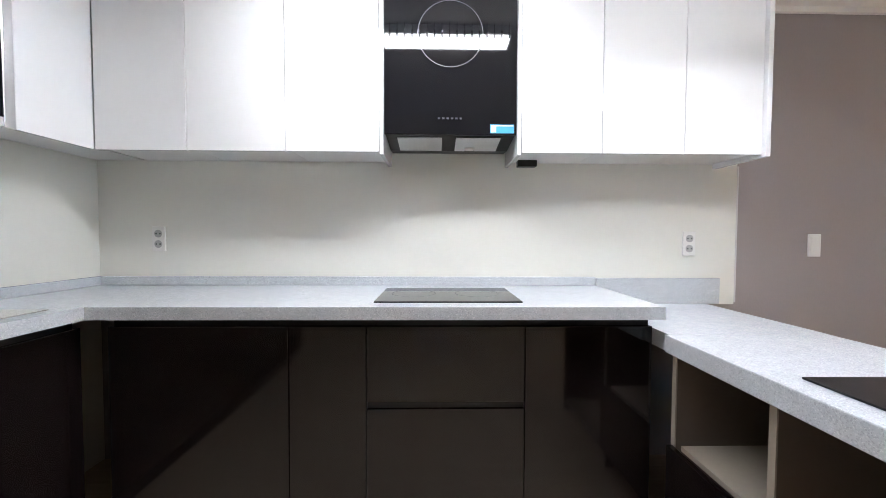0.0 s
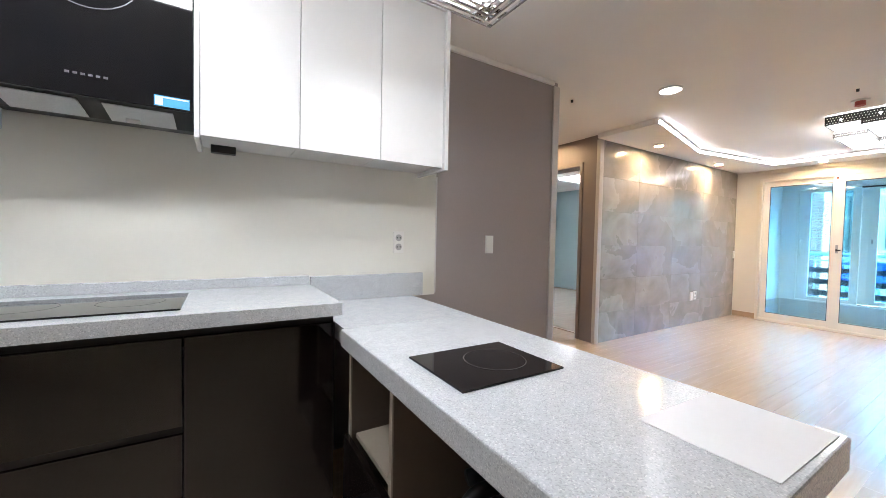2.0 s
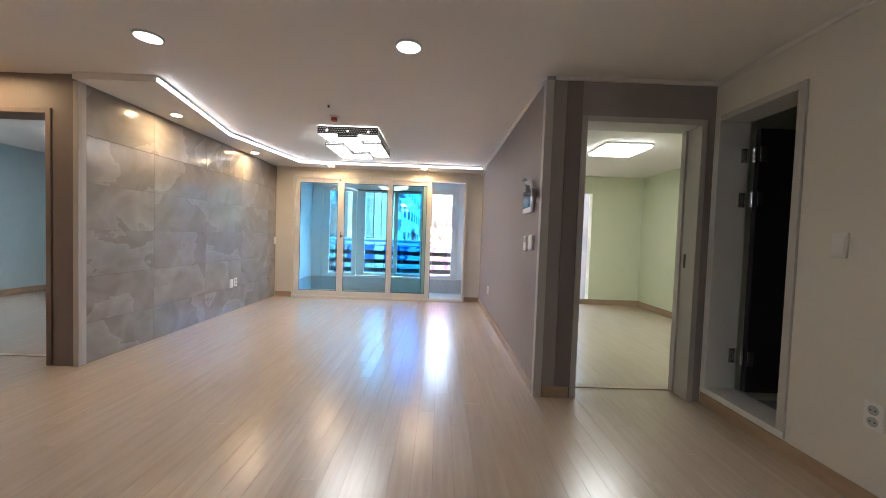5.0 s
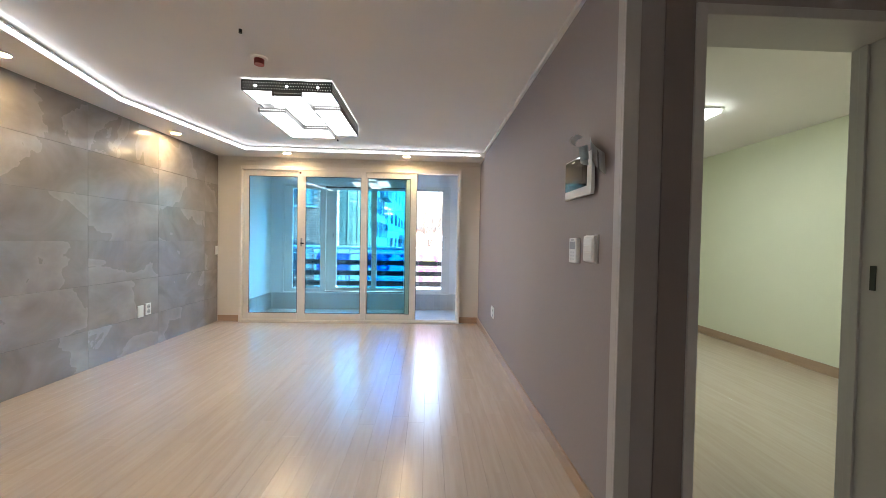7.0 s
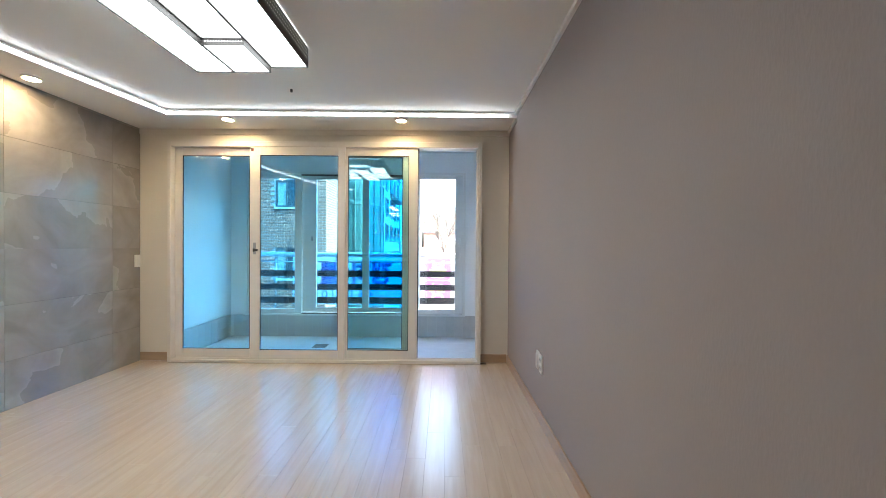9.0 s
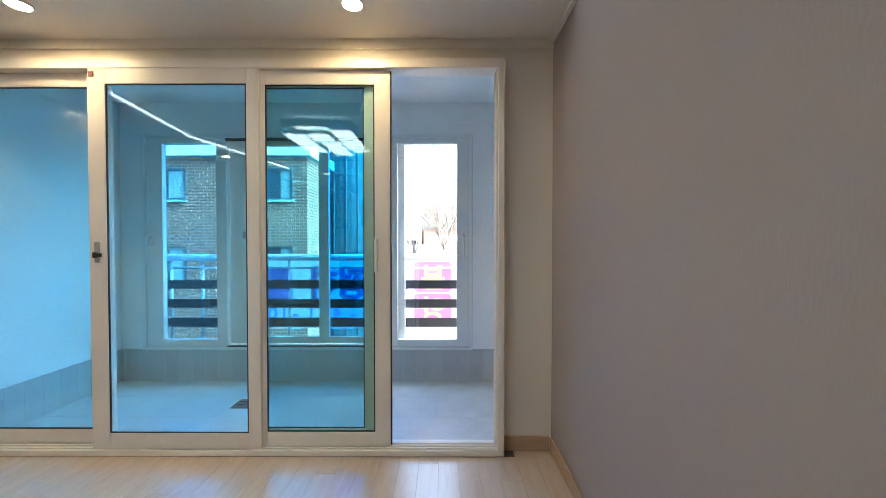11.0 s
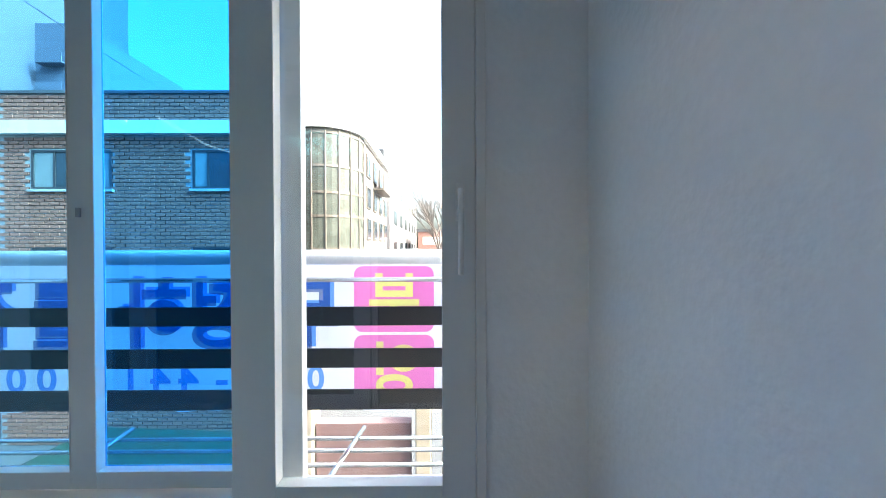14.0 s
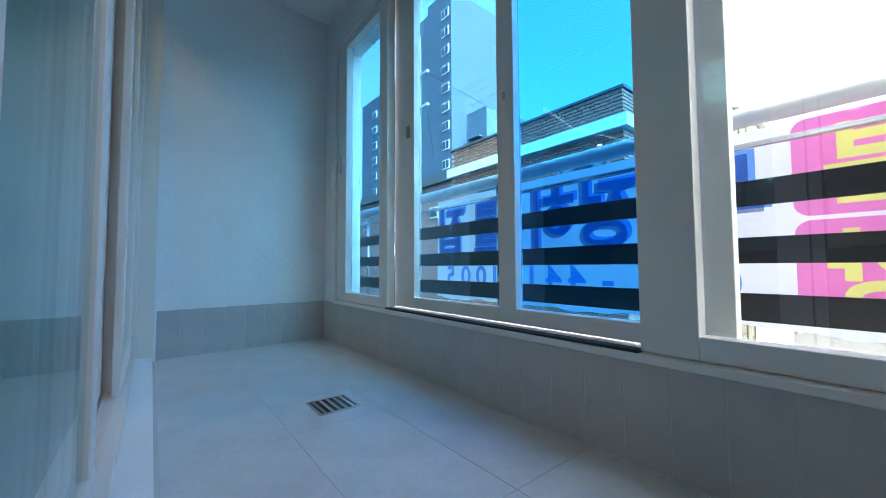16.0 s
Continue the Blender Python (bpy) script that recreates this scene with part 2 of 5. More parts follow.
M["lamp_disc"] = glow("downlight_disc", (1.0, 0.95, 0.88), 0.35)
M["lamp_rim"] = paint("bronze_rim", (0.03, 0.026, 0.024), 0.6)
M["led"] = glow("led_strip", (1.0, 0.97, 0.95), 0.52)
M["zone"] = paint("dark_printed_ring", (0.09, 0.08, 0.08), 0.2)
M["sticker"] = paint("blue_sticker", (0.10, 0.42, 0.75), 0.4)
M["display"] = paint("dark_display", (0.02, 0.019, 0.02), 0.12, vary=0.1, bump=0)
M["film"] = paint("pale_film", (0.66, 0.68, 0.69), 0.25, vary=0.12, scale=20, grain=90)
M["zone_pale"] = paint("grey_print", (0.11, 0.11, 0.115), 0.3)
M["yellow"] = paint("yellow_print", (0.80, 0.72, 0.10), 0.5)


# ---- building helpers ----
def box(bm, x0, x1, y0, y1, z0, z1):
    vs = [bm.verts.new((x, y, z)) for x in (x0, x1) for y in (y0, y1) for z in (z0, z1)]
    for f in ((0, 1, 3, 2), (4, 6, 7, 5), (0, 4, 5, 1), (2, 3, 7, 6), (0, 2, 6, 4), (1, 5, 7, 3)):
        bm.faces.new([vs[i] for i in f])


def soften(bm, w, seg=2):
    bmesh.ops.recalc_face_normals(bm, faces=bm.faces)
    bmesh.ops.bevel(bm, geom=list(bm.edges), offset=w, segments=seg, affect="EDGES", profile=0.5)


def boxes(*lots, bevel=0.0):
    bm = bmesh.new()
    for b in lots:
        box(bm, *b)
    if bevel:
        soften(bm, bevel)
    bmesh.ops.recalc_face_normals(bm, faces=bm.faces)
    return bm


def rod(bm, a, b, r, seg=12, r2=None):
    a, b = Vector(a), Vector(b)
    m = Matrix.Translation((a + b) / 2) @ (b - a).to_track_quat("Z", "Y").to_matrix().to_4x4()
    bmesh.ops.create_cone(bm, cap_ends=True, segments=seg, radius1=r, radius2=r if r2 is None else r2, depth=(b - a).length, matrix=m)


def rods(*lots, seg=12):
    bm = bmesh.new()
    for a, b, r in lots:
        rod(bm, a, b, r, seg)
    return bm


def tube(points, r, seg=8):
    """A round bar bent along points."""
    bm = bmesh.new()
    rings = []
    pts = [Vector(p) for p in points]
    for i, p in enumerate(pts):
        d = (pts[min(i + 1, len(pts) - 1)] - pts[max(i - 1, 0)]).normalized()
        side = d.orthogonal().normalized() if not rings else (rings[-1][1] - d * rings[-1][1].dot(d)).normalized()
        up = d.cross(side)
        rings.append(([bm.verts.new(p + (side * math.cos(q) + up * math.sin(q)) * r) for q in (2 * math.pi * k / seg for k in range(seg))], side))
    for (r0, _), (r1, _) in zip(rings, rings[1:]):
        for k in range(seg):
            bm.faces.new((r0[k], r0[(k + 1) % seg], r1[(k + 1) % seg], r1[k]))
    bm.faces.new(rings[0][0][::-1])
    bm.faces.new(rings[-1][0])
    bmesh.ops.recalc_face_normals(bm, faces=bm.faces)
    return bm


def extruded(outline, lo, hi, axis="z"):
    """A prism over an outline given in the two axes other than axis."""
    bm = bmesh.new()
    put = {"z": lambda a, b, c: (a, b, c), "y": lambda a, b, c: (a, c, b), "x": lambda a, b, c: (c, a, b)}[axis]
    low = [bm.verts.new(put(a, b, lo)) for a, b in outline]
    top = [bm.verts.new(put(a, b, hi)) for a, b in outline]
    n = len(outline)
    bm.faces.new(low[::-1])
    bm.faces.new(top)
    for i in range(n):
        bm.faces.new((low[i], low[(i + 1) % n], top[(i + 1) % n], top[i]))
    bmesh.ops.recalc_face_normals(bm, faces=bm.faces)
    return bm


def smooth_mesh(me):
    for p in me.polygons:
        p.use_smooth = True


def mesh_of(name, bm, mat):
    me = bpy.data.meshes.new(name)
    bm.to_mesh(me)
    bm.free()
    me.materials.append(mat)
    return me


def part(name, bm, mat, parent, label="", smooth=False):
    me = mesh_of(name, bm, mat)
    if smooth:
        smooth_mesh(me)
    ob = new(name, me)
    ob.parent = parent
    if label:
        ob["label"] = label
    return ob


def thing(name, label, category, group="", kind=""):
    """An empty at the world's origin that carries the parts of one thing."""
    return tagged(new(name), label, category, group, kind)


def single(name, bm, mat, label, category, group="", kind="", smooth=False):
    me = mesh_of(name, bm, mat)
    if smooth:
        smooth_mesh(me)
    return tagged(new(name, me), label, category, group, kind)


def setting(name, bm, mat, label, category):
    return single(name, bm, mat, label, category, kind="structure")


# ---- the large structure ----
CEIL = 2.257
BAND = 2.205
BACK = 2.90       # kitchen wall
SOUTH = -1.19     # wall with the bathroom door
TILE = 3.51       # face of the marble wall
BALC = -0.03      # balcony floor

floor = setting("floor", boxes((-1.1, 4.29, -1.19, 5.2, -0.2, -0.008), (4.29, 4.585, -0.16, 5.2, -0.2, -0.008), (4.585, 8.0, -0.16, TILE + 0.17, -0.2, -0.008)), M["subfloor"], "pale oak laminate plank floor", "floor")

setting("wall_kitchen", boxes((-1.1, 3.21, BACK, 3.06, 0, 2.5)), M["mauve"], "mauve grey papered kitchen wall", "wall")
setting("wall_west", boxes((-1.1, -0.96, SOUTH, BACK, 0, 2.5)), M["white_wall"], "cream papered kitchen side wall", "wall")
setting("wall_south", boxes((-1.1, 3.64, SOUTH - 0.2, SOUTH, 0, 2.5), (4.27, 4.49, SOUTH - 0.2, SOUTH, 0, 2.5), (3.64, 4.27, SOUTH - 0.2, SOUTH, 2.01, 2.5), (3.64, 4.27, SOUTH - 0.2, SOUTH, 0, 0.09)), M["white_wall"], "pale papered wall with the bathroom doorway", "wall")
setting("wall_bedroom_door", boxes((4.29, 4.49, -0.25, 0, 0, 2.5), (4.29, 4.49, SOUTH, -1.13, 0, 2.5), (4.29, 4.49, -1.13, -0.25, 1.995, 2.5)), M["mauve"], "mauve grey wall with a bedroom doorway", "wall")
setting("wall_living_south", boxes((4.49, 8.3, -0.16, 0, 0, 2.5)), M["mauve"], "mauve grey papered living room wall", "wall")
setting("wall_balcony_door", boxes((8.0, 8.1, 0, 0.266, 0, 2.5), (8.0, 8.1, 3.212, 3.7, 0, 2.5), (8.0, 8.1, 0.266, 3.212, 2.078, 2.5)), M["white_wall"], "cream papered wall round the sliding door", "wall")
marble = setting("wall_marble", boxes((4.59, 8.0, TILE + 0.01, TILE + 0.16, 0, 2.5)), M["grout"], "living room wall clad in polished grey marble tiles", "wall")
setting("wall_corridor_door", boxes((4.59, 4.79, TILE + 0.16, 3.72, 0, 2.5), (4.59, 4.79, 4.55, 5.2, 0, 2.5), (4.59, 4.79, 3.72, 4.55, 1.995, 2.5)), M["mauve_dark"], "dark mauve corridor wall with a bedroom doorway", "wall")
setting("wall_corridor", boxes((3.06, 3.21, 3.06, 5.2, 0, 2.5), (3.06, 4.79, 5.2, 5.35, 0, 2.5)), M["white_wall"], "cream papered corridor walls", "wall")

# ceilings: the main one and the lower band round the marble and window sides
setting("ceiling", boxes((-1.1, 4.79, SOUTH - 0.2, 5.35, CEIL, CEIL + 0.1), (4.79, 8.1, -0.16, TILE + 0.16, CEIL, CEIL + 0.1)), M["ceiling"], "flat white papered ceiling", "ceiling")
EDGE = [(4.53, TILE), (4.53, 2.88), (6.06, 3.215), (7.61, 2.97), (7.63, 0.0)]
setting("ceiling_band", extruded(EDGE + [(8.0, 0.0), (8.0, TILE)], BAND, CEIL - 0.002), M["ceiling"], "lowered white ceiling band with angled edge", "ceiling")

# the led line along the band's edge, one strip a run
for (ax, ay), (bx, by) in zip(EDGE, EDGE[1:]):
    a, b = Vector((ax, ay, 0)), Vector((bx, by, 0))
    d = (b - a).normalized()
    n = Vector((d.y, -d.x, 0)) * -1
    if n.dot(Vector((5.5, 1.7, 0)) - a) < 0:
        n = -n
    if (ax, ay) == EDGE[0]:
        a = a + d * 0.03
    if (bx, by) == EDGE[-1]:
        b = b - d * 0.08
    q = [a + n * 0.001, b + n * 0.001, b + n * 0.012, a + n * 0.012]
    strip = thing("led_strip", "bright white recessed led light line in the ceiling step", "ceiling light", "ceiling led line")
    part("diffuser", extruded([(v.x, v.y) for v in q], BAND + 0.010, BAND + 0.026), M["led"], strip, "glowing white diffuser")
    q = [a + n * 0.001, b + n * 0.001, b + n * 0.014, a + n * 0.014]
    part("channel", extruded([(v.x, v.y) for v in q], BAND + 0.026, BAND + 0.032), M["white_plastic"], strip, "white aluminium channel")

# ---- bedrooms, bathroom ----
setting("floor_bedroom_south", boxes((4.29, 8.15, -2.85, -0.16, -0.2, -0.001)), M["laminate"], "pale laminate bedroom floor", "floor")
setting("wall_bedroom_east", boxes((8.15, 8.3, -1.56, -0.16, 0, 2.5), (8.15, 8.3, -2.99, -1.96, 0, 2.5), (8.15, 8.3, -1.96, -1.56, 1.96, 2.5)), M["green_wall"], "pale green papered bedroom wall with a narrow opening", "wall")
setting("wall_bedroom_south", boxes((4.29, 8.15, -2.99, -2.85, 0, 2.5)), M["green_wall"], "pale green papered bedroom wall", "wall")
setting("wall_bedroom_west", boxes((4.29, 4.49, -2.85, SOUTH - 0.2, 0, 2.5)), M["green_wall"], "pale green papered bedroom wall", "wall")
setting("wall_bedroom_lining", boxes((4.492, 8.15, -0.168, -0.162, 0, CEIL)), M["green_wall"], "pale green wallpaper on the bedroom side", "wall")
setting("ceiling_bedroom_south", boxes((4.49, 8.15, -2.85, -0.16, CEIL, CEIL + 0.1)), M["ceiling"], "white bedroom ceiling", "ceiling")
setting("floor_bedroom_north", boxes((4.585, 8.0, TILE + 0.17, 7.22, -0.2, -0.001)), M["laminate"], "pale laminate bedroom floor", "floor")
setting("wall_bedroom_north", boxes((4.65, 8.1, 7.22, 7.36, 0, 2.5), (8.0, 8.12, 3.7, 4.4, 0, 2.5), (8.0, 8.12, 5.3, 7.22, 0, 2.5), (8.0, 8.12, 4.4, 5.3, 0, 0.9), (8.0, 8.12, 4.4, 5.3, 2.0, 2.5), (4.65, 4.79, 5.35, 7.22, 0, 2.5)), M["blue_wall"], "pale blue-grey papered bedroom walls", "wall")
setting("ceiling_bedroom_north", boxes((4.79, 8.0, TILE + 0.16, 7.22, CEIL, CEIL + 0.1)), M["ceiling"], "white bedroom ceiling", "ceiling")
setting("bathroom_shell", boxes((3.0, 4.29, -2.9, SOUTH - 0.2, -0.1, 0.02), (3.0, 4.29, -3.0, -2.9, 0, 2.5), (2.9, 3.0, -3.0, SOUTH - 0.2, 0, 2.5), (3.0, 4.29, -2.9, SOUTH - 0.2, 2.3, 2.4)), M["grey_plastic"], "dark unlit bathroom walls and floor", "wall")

# ---- trims, frames, baseboards ----
def trim(name, lots, mat, label, bevel=0.002):
    return single(name, boxes(*lots, bevel=bevel), mat, label, "trim", kind="structure")


trim("trim_corner", [(3.165, 3.222, BACK - 0.012, BACK - 0.001, 0, CEIL - 0.03), (3.211, 3.222, BACK - 0.001, 3.06, 0, CEIL - 0.03)], M["trim"], "pale grey corner strip at the kitchen wall end")
trim("trim_corner", [(4.275, 4.289, -0.045, 0.012, 0, CEIL - 0.03), (4.289, 4.33, 0.001, 0.012, 0, CEIL - 0.03)], M["trim"], "pale grey corner strip at the wall end")
trim("trim_corner", [(4.565, 4.588, TILE - 0.012, TILE + 0.03, 0, BAND - 0.002), (4.588, 4.63, TILE - 0.012, TILE - 0.001, 0, BAND - 0.002)], M["trim"], "pale grey corner strip beside the marble tiles")
trim("pilaster", [(4.282, 4.289, -0.249, -0.14, 0, CEIL - 0.03)], M["mauve_dark"], "dark mauve papered strip beside the doorway", 0)
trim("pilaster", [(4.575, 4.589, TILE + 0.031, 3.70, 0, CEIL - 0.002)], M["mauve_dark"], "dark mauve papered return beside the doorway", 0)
# crown strips
trim("crown", [(2.2, 3.16, BACK - 0.02, BACK - 0.001, CEIL - 0.03, CEIL - 0.001)], M["ceiling"], "thin white ceiling moulding")
trim("crown", [(4.30, 7.62, 0.001, 0.022, CEIL - 0.028, CEIL - 0.001)], M["ceiling"], "thin white ceiling moulding")
trim("crown", [(7.64, 7.978, 0.001, 0.02, BAND - 0.026, BAND - 0.001)], M["ceiling"], "thin white ceiling moulding")
trim("crown", [(7.978, 7.999, 0.001, TILE - 0.001, BAND - 0.05, BAND - 0.001)], M["white_wall"], "thin cream ceiling moulding")
trim("crown", [(4.268, 4.289, SOUTH + 0.02, -0.055, CEIL - 0.028, CEIL - 0.001), (3.0, 4.289, SOUTH + 0.001, SOUTH + 0.02, CEIL - 0.028, CEIL - 0.001)], M["ceiling"], "thin white ceiling moulding")
# baseboards
for lot in ([(4.345, 7.985, 0.001, 0.012, 0, 0.075)], [(7.985, 7.999, 0.013, 0.262, 0, 0.078)], [(7.985, 7.999, 3.216, TILE - 0.001, 0, 0.078)],
            [(4.272, 4.2815, -0.235, -0.05, 0, 0.078)], [(2.6, 4.27, SOUTH + 0.001, SOUTH + 0.012, 0, 0.078)], [(4.576, 4.588, 3.66, 3.7, 0.0, 0.078)],
            [(8.138, 8.149, -2.85, -1.80, 0, 0.09)], [(4.6, 8.137, -2.849, -2.838, 0, 0.09)], [(4.8, 7.99, 7.208, 7.219, 0, 0.09)], [(2.2, 3.16, BACK - 0.012, BACK - 0.001, 0, 0.078)]):
    trim("baseboard", lot, M["wood_base"], "oak coloured baseboard")


def door_frame(x0, x1, y0, y1, z1, face, label, name):
    """A lining with casings in an opening through a wall that faces -x; y0 < y1."""
    f = thing(name, label, "door frame", kind="structure")
    w = 0.04
    part("jamb", boxes((face - 0.014, x1, y0, y0 + w, 0, z1), bevel=0.003), M["trim"], f)
    part("jamb", boxes((face - 0.014, x1, y1 - w, y1, 0, z1), bevel=0.003), M["trim"], f)
    part("head", boxes((face - 0.014, x1, y0 + w, y1 - w, z1 - w, z1), bevel=0.003), M["trim"], f)
    part("stop", boxes((x1 - 0.07, x1 - 0.04, y0 + w, y0 + w + 0.012, 0, z1 - w), bevel=0.002), M["trim"], f)
    part("threshold", boxes((x1 - 0.03, x1 + 0.01, y0 + w, y1 - w, 0.0, 0.006)), M["wood_base"], f, "thin brown floor strip")
    part("strike_plate", boxes((x1 - 0.12, x1 - 0.10, y0 + w - 0.001, y0 + w + 0.003, 0.95, 1.05)), M["black"], f, "small dark strike plate")
    return f


door_frame(4.29, 4.49, -1.13, -0.25, 1.995, 4.29, "pale grey door lining of an open bedroom doorway", "door_1")
f = thing("door_2", "dark mauve door lining of an open bedroom doorway", "door frame", kind="structure")
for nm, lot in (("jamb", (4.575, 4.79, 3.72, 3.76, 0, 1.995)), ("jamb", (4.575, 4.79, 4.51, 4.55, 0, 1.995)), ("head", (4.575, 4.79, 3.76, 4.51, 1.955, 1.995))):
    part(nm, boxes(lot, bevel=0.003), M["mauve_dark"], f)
part("strike_plate", boxes((4.70, 4.72, 4.505, 4.511, 0.95, 1.05)), M["black"], f, "small dark strike plate")
part("threshold", boxes((4.76, 4.80, 3.76, 4.51, 0.0, 0.006)), M["wood_base"], f)

# bathroom doorway with its dark leaf swung in
bf = thing("door_3", "pale door lining of the bathroom doorway", "door frame", kind="structure")
part("jamb", boxes((3.64, 3.685, SOUTH - 0.2, SOUTH + 0.014, 0.09, 2.01), bevel=0.003), M["trim"], bf)
part("jamb", boxes((4.225, 4.27, SOUTH - 0.2, SOUTH + 0.014, 0.09, 2.01), bevel=0.003), M["pvc_white"], bf)
part("head", boxes((3.685, 4.225, SOUTH - 0.2, SOUTH + 0.014, 1.97, 2.01), bevel=0.003), M["trim"], bf)
part("sill", boxes((3.64, 4.27, SOUTH - 0.2, SOUTH + 0.016, 0.085, 0.125), bevel=0.003), M["pvc_white"], bf, "raised white sill")
leaf = thing("bathroom_door", "dark navy bathroom door standing open on three hinges", "door")
part("leaf", boxes((4.15, 4.19, SOUTH - 0.80, SOUTH - 0.205, 0.13, 1.91), bevel=0.003), M["navy"], leaf)
for z in (0.36, 1.44, 1.74):
    h = part("hinge", rods(((4.178, SOUTH - 0.194, z - 0.05), (4.178, SOUTH - 0.194, z + 0.05), 0.011)), M["steel"], leaf, "steel butt hinge")
    part("hinge_plate", boxes((4.144, 4.1495, SOUTH - 0.25, SOUTH - 0.208, z - 0.05, z + 0.05)), M["steel"], h)
    part("hinge_plate", boxes((4.219, 4.2245, SOUTH - 0.18, SOUTH - 0.14, z - 0.05, z + 0.05)), M["steel"], h)
part("lock", boxes((4.143, 4.1498, SOUTH - 0.76, SOUTH - 0.71, 0.93, 1.05), bevel=0.002), M["steel"], leaf, "steel lock plate")



# ---- lamps ----
def downlight(x, y, z, r, mat, label, group):
    d = thing("downlight", label, "ceiling light", group)
    bm = bmesh.new()
    bmesh.ops.create_cone(bm, cap_ends=True, segments=32, radius1=r * 0.84, radius2=r * 0.84, depth=0.004, matrix=Matrix.Translation((x, y, z - 0.008)))
    part("lens", bm, mat, d, "glowing round lens")
    bm = bmesh.new()
    rings = [[bm.verts.new((x + k * math.cos(q), y + k * math.sin(q), z - h)) for q in (2 * math.pi * j / 32 for j in range(32))] for k, h in ((r * 0.83, 0.004), (r * 0.85, 0.013), (r * 0.95, 0.012), (r, 0.0))]
    for a, b in zip(rings, rings[1:]):
        for j in range(32):
            bm.faces.new((a[j], a[(j + 1) % 32], b[(j + 1) % 32], b[j]))
    bmesh.ops.recalc_face_normals(bm, faces=bm.faces)
    part("bezel", bm, M["white_plastic"], d, "white ring")
    return d


downlight(3.97, 2.50, CEIL, 0.082, M["lamp_disc"], "round white led downlight flush in the ceiling", "ceiling downlights")
downlight(3.96, 0.94, CEIL, 0.082, M["lamp_disc"], "round white led downlight flush in the ceiling", "ceiling downlights")
for x, y in ((5.31, 3.29), (6.93, 3.35), (7.69, 2.50), (7.69, 0.995)):
    downlight(x, y, BAND, 0.05, M["lamp_warm"], "small warm round downlight in the ceiling band", "small warm downlights")
downlight(4.3, 4.15, CEIL, 0.05, M["lamp_warm"], "small warm round downlight in the corridor ceiling", "small warm downlights")


def room_lamp(x, y, w, d, panel):
    r = thing("ceiling_light", "square flat white led ceiling light, switched on", "ceiling light")
    part("frame", boxes((x - w, x + w, y - d, y + d, CEIL - 0.02, CEIL - 0.001), bevel=0.004), M["white_plastic"], r)
    part("diffuser", boxes((x - w + 0.015, x + w - 0.015, y - d + 0.015, y + d - 0.015, CEIL - 0.045, CEIL - 0.0205), bevel=0.004), panel, r, "glowing white diffuser")


room_lamp(6.16, -1.42, 0.28, 0.27, M["lamp_room"])
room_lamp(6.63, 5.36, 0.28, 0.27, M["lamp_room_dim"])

# living room lamp: dark pierced frame with six glowing panels on three levels
LX0, LX1, LY0, LY1 = 5.655, 6.63, 1.41, 2.05
lamp = thing("living_room_lamp", "dark pierced metal ceiling lamp with six stepped white glowing panels", "ceiling light")
LZ = 2.168
for lot in ((LX0, LX0 + 0.012, LY0, LY1, LZ, 2.245), (LX1 - 0.012, LX1, LY0, LY1, LZ, 2.245), (LX0 + 0.012, LX1 - 0.012, LY0, LY0 + 0.012, LZ, 2.245), (LX0 + 0.012, LX1 - 0.012, LY1 - 0.012, LY1, LZ, 2.245)):
    part("side", boxes(lot, bevel=0.001), M["black"], lamp, "dark pierced metal side")
part("backing", boxes((LX0 + 0.05, LX1 - 0.05, LY0 + 0.05, LY1 - 0.05, 2.22, CEIL - 0.001)), M["white_plastic"], lamp)


def pierced(axis, at, lo, hi, z0, z1, parent, pitch=0.018):
    """Rows of small glowing diamonds on a dark strip, as lamp light through holes."""
    bm = bmesh.new()
    rows = max(1, int((z1 - z0) / 0.016))
    for r in range(rows):
        k = lo + 0.012 + (pitch / 2 if r % 2 else 0)
        z = z0 + (z1 - z0) * (r + 0.5) / rows
        while k < hi - 0.008:
            pts = [(k - 0.0042, z), (k, z - 0.0042), (k + 0.0042, z), (k, z + 0.0042)]
            bm.faces.new([bm.verts.new((at, p, q) if axis == "x" else (p, at, q)) for p, q in pts])
            k += pitch
    part("pierced_glow", bm, M["pierced_light"], parent, "rows of small glowing diamonds as light through holes")


# weak glow that stands in for lamp light passing the pierced metal
M["pierced_light"] = glow("light_behind_pierced_metal", (1.0, 0.9, 0.72), 0.02)
la, lb = LX0 + (LX1 - LX0) * 0.27, LX0 + (LX1 - LX0) * 0.70
ya, yb = LY0 + (LY1 - LY0) / 3, LY0 + (LY1 - LY0) * 2 / 3
for x0, x1, y0, y1, drop in ((LX0, la, yb, LY1, 0.0), (LX0, la, LY0, ya, 0.0), (LX0, lb, ya, yb, 0.03), (la, LX1, LY0, ya, 0.03), (la, LX1, yb, LY1, 0.06), (lb, LX1, ya, yb, 0.06)):
    z = LZ - drop
    pn = part("panel", boxes((x0 + 0.006, x1 - 0.006, y0 + 0.006, y1 - 0.006, z + 0.001, z + 0.035), bevel=0.003), M["lamp_white"], lamp, "glowing opal panel")
    if drop:
        g, h = 0.0055, 0.032
        part("panel_rim", boxes((x0 - 0.001, x0 + g, y0 + 0.0005, y1 - 0.0005, z - 0.004, z + h), (x1 - g, x1 - 0.0005, y0 + 0.0005, y1 - 0.0005, z - 0.004, z + h), (x0 + g, x1 - g, y0 + 0.0005, y0 + g, z - 0.004, z + h), (x0 + g, x1 - g, y1 - g, y1 - 0.0005, z - 0.004, z + h)), M["lamp_rim"], pn, "thin dark pierced rim")
        pierced("x", x0 - 0.0016, y0, y1, z, z + 0.03, pn, 0.014)
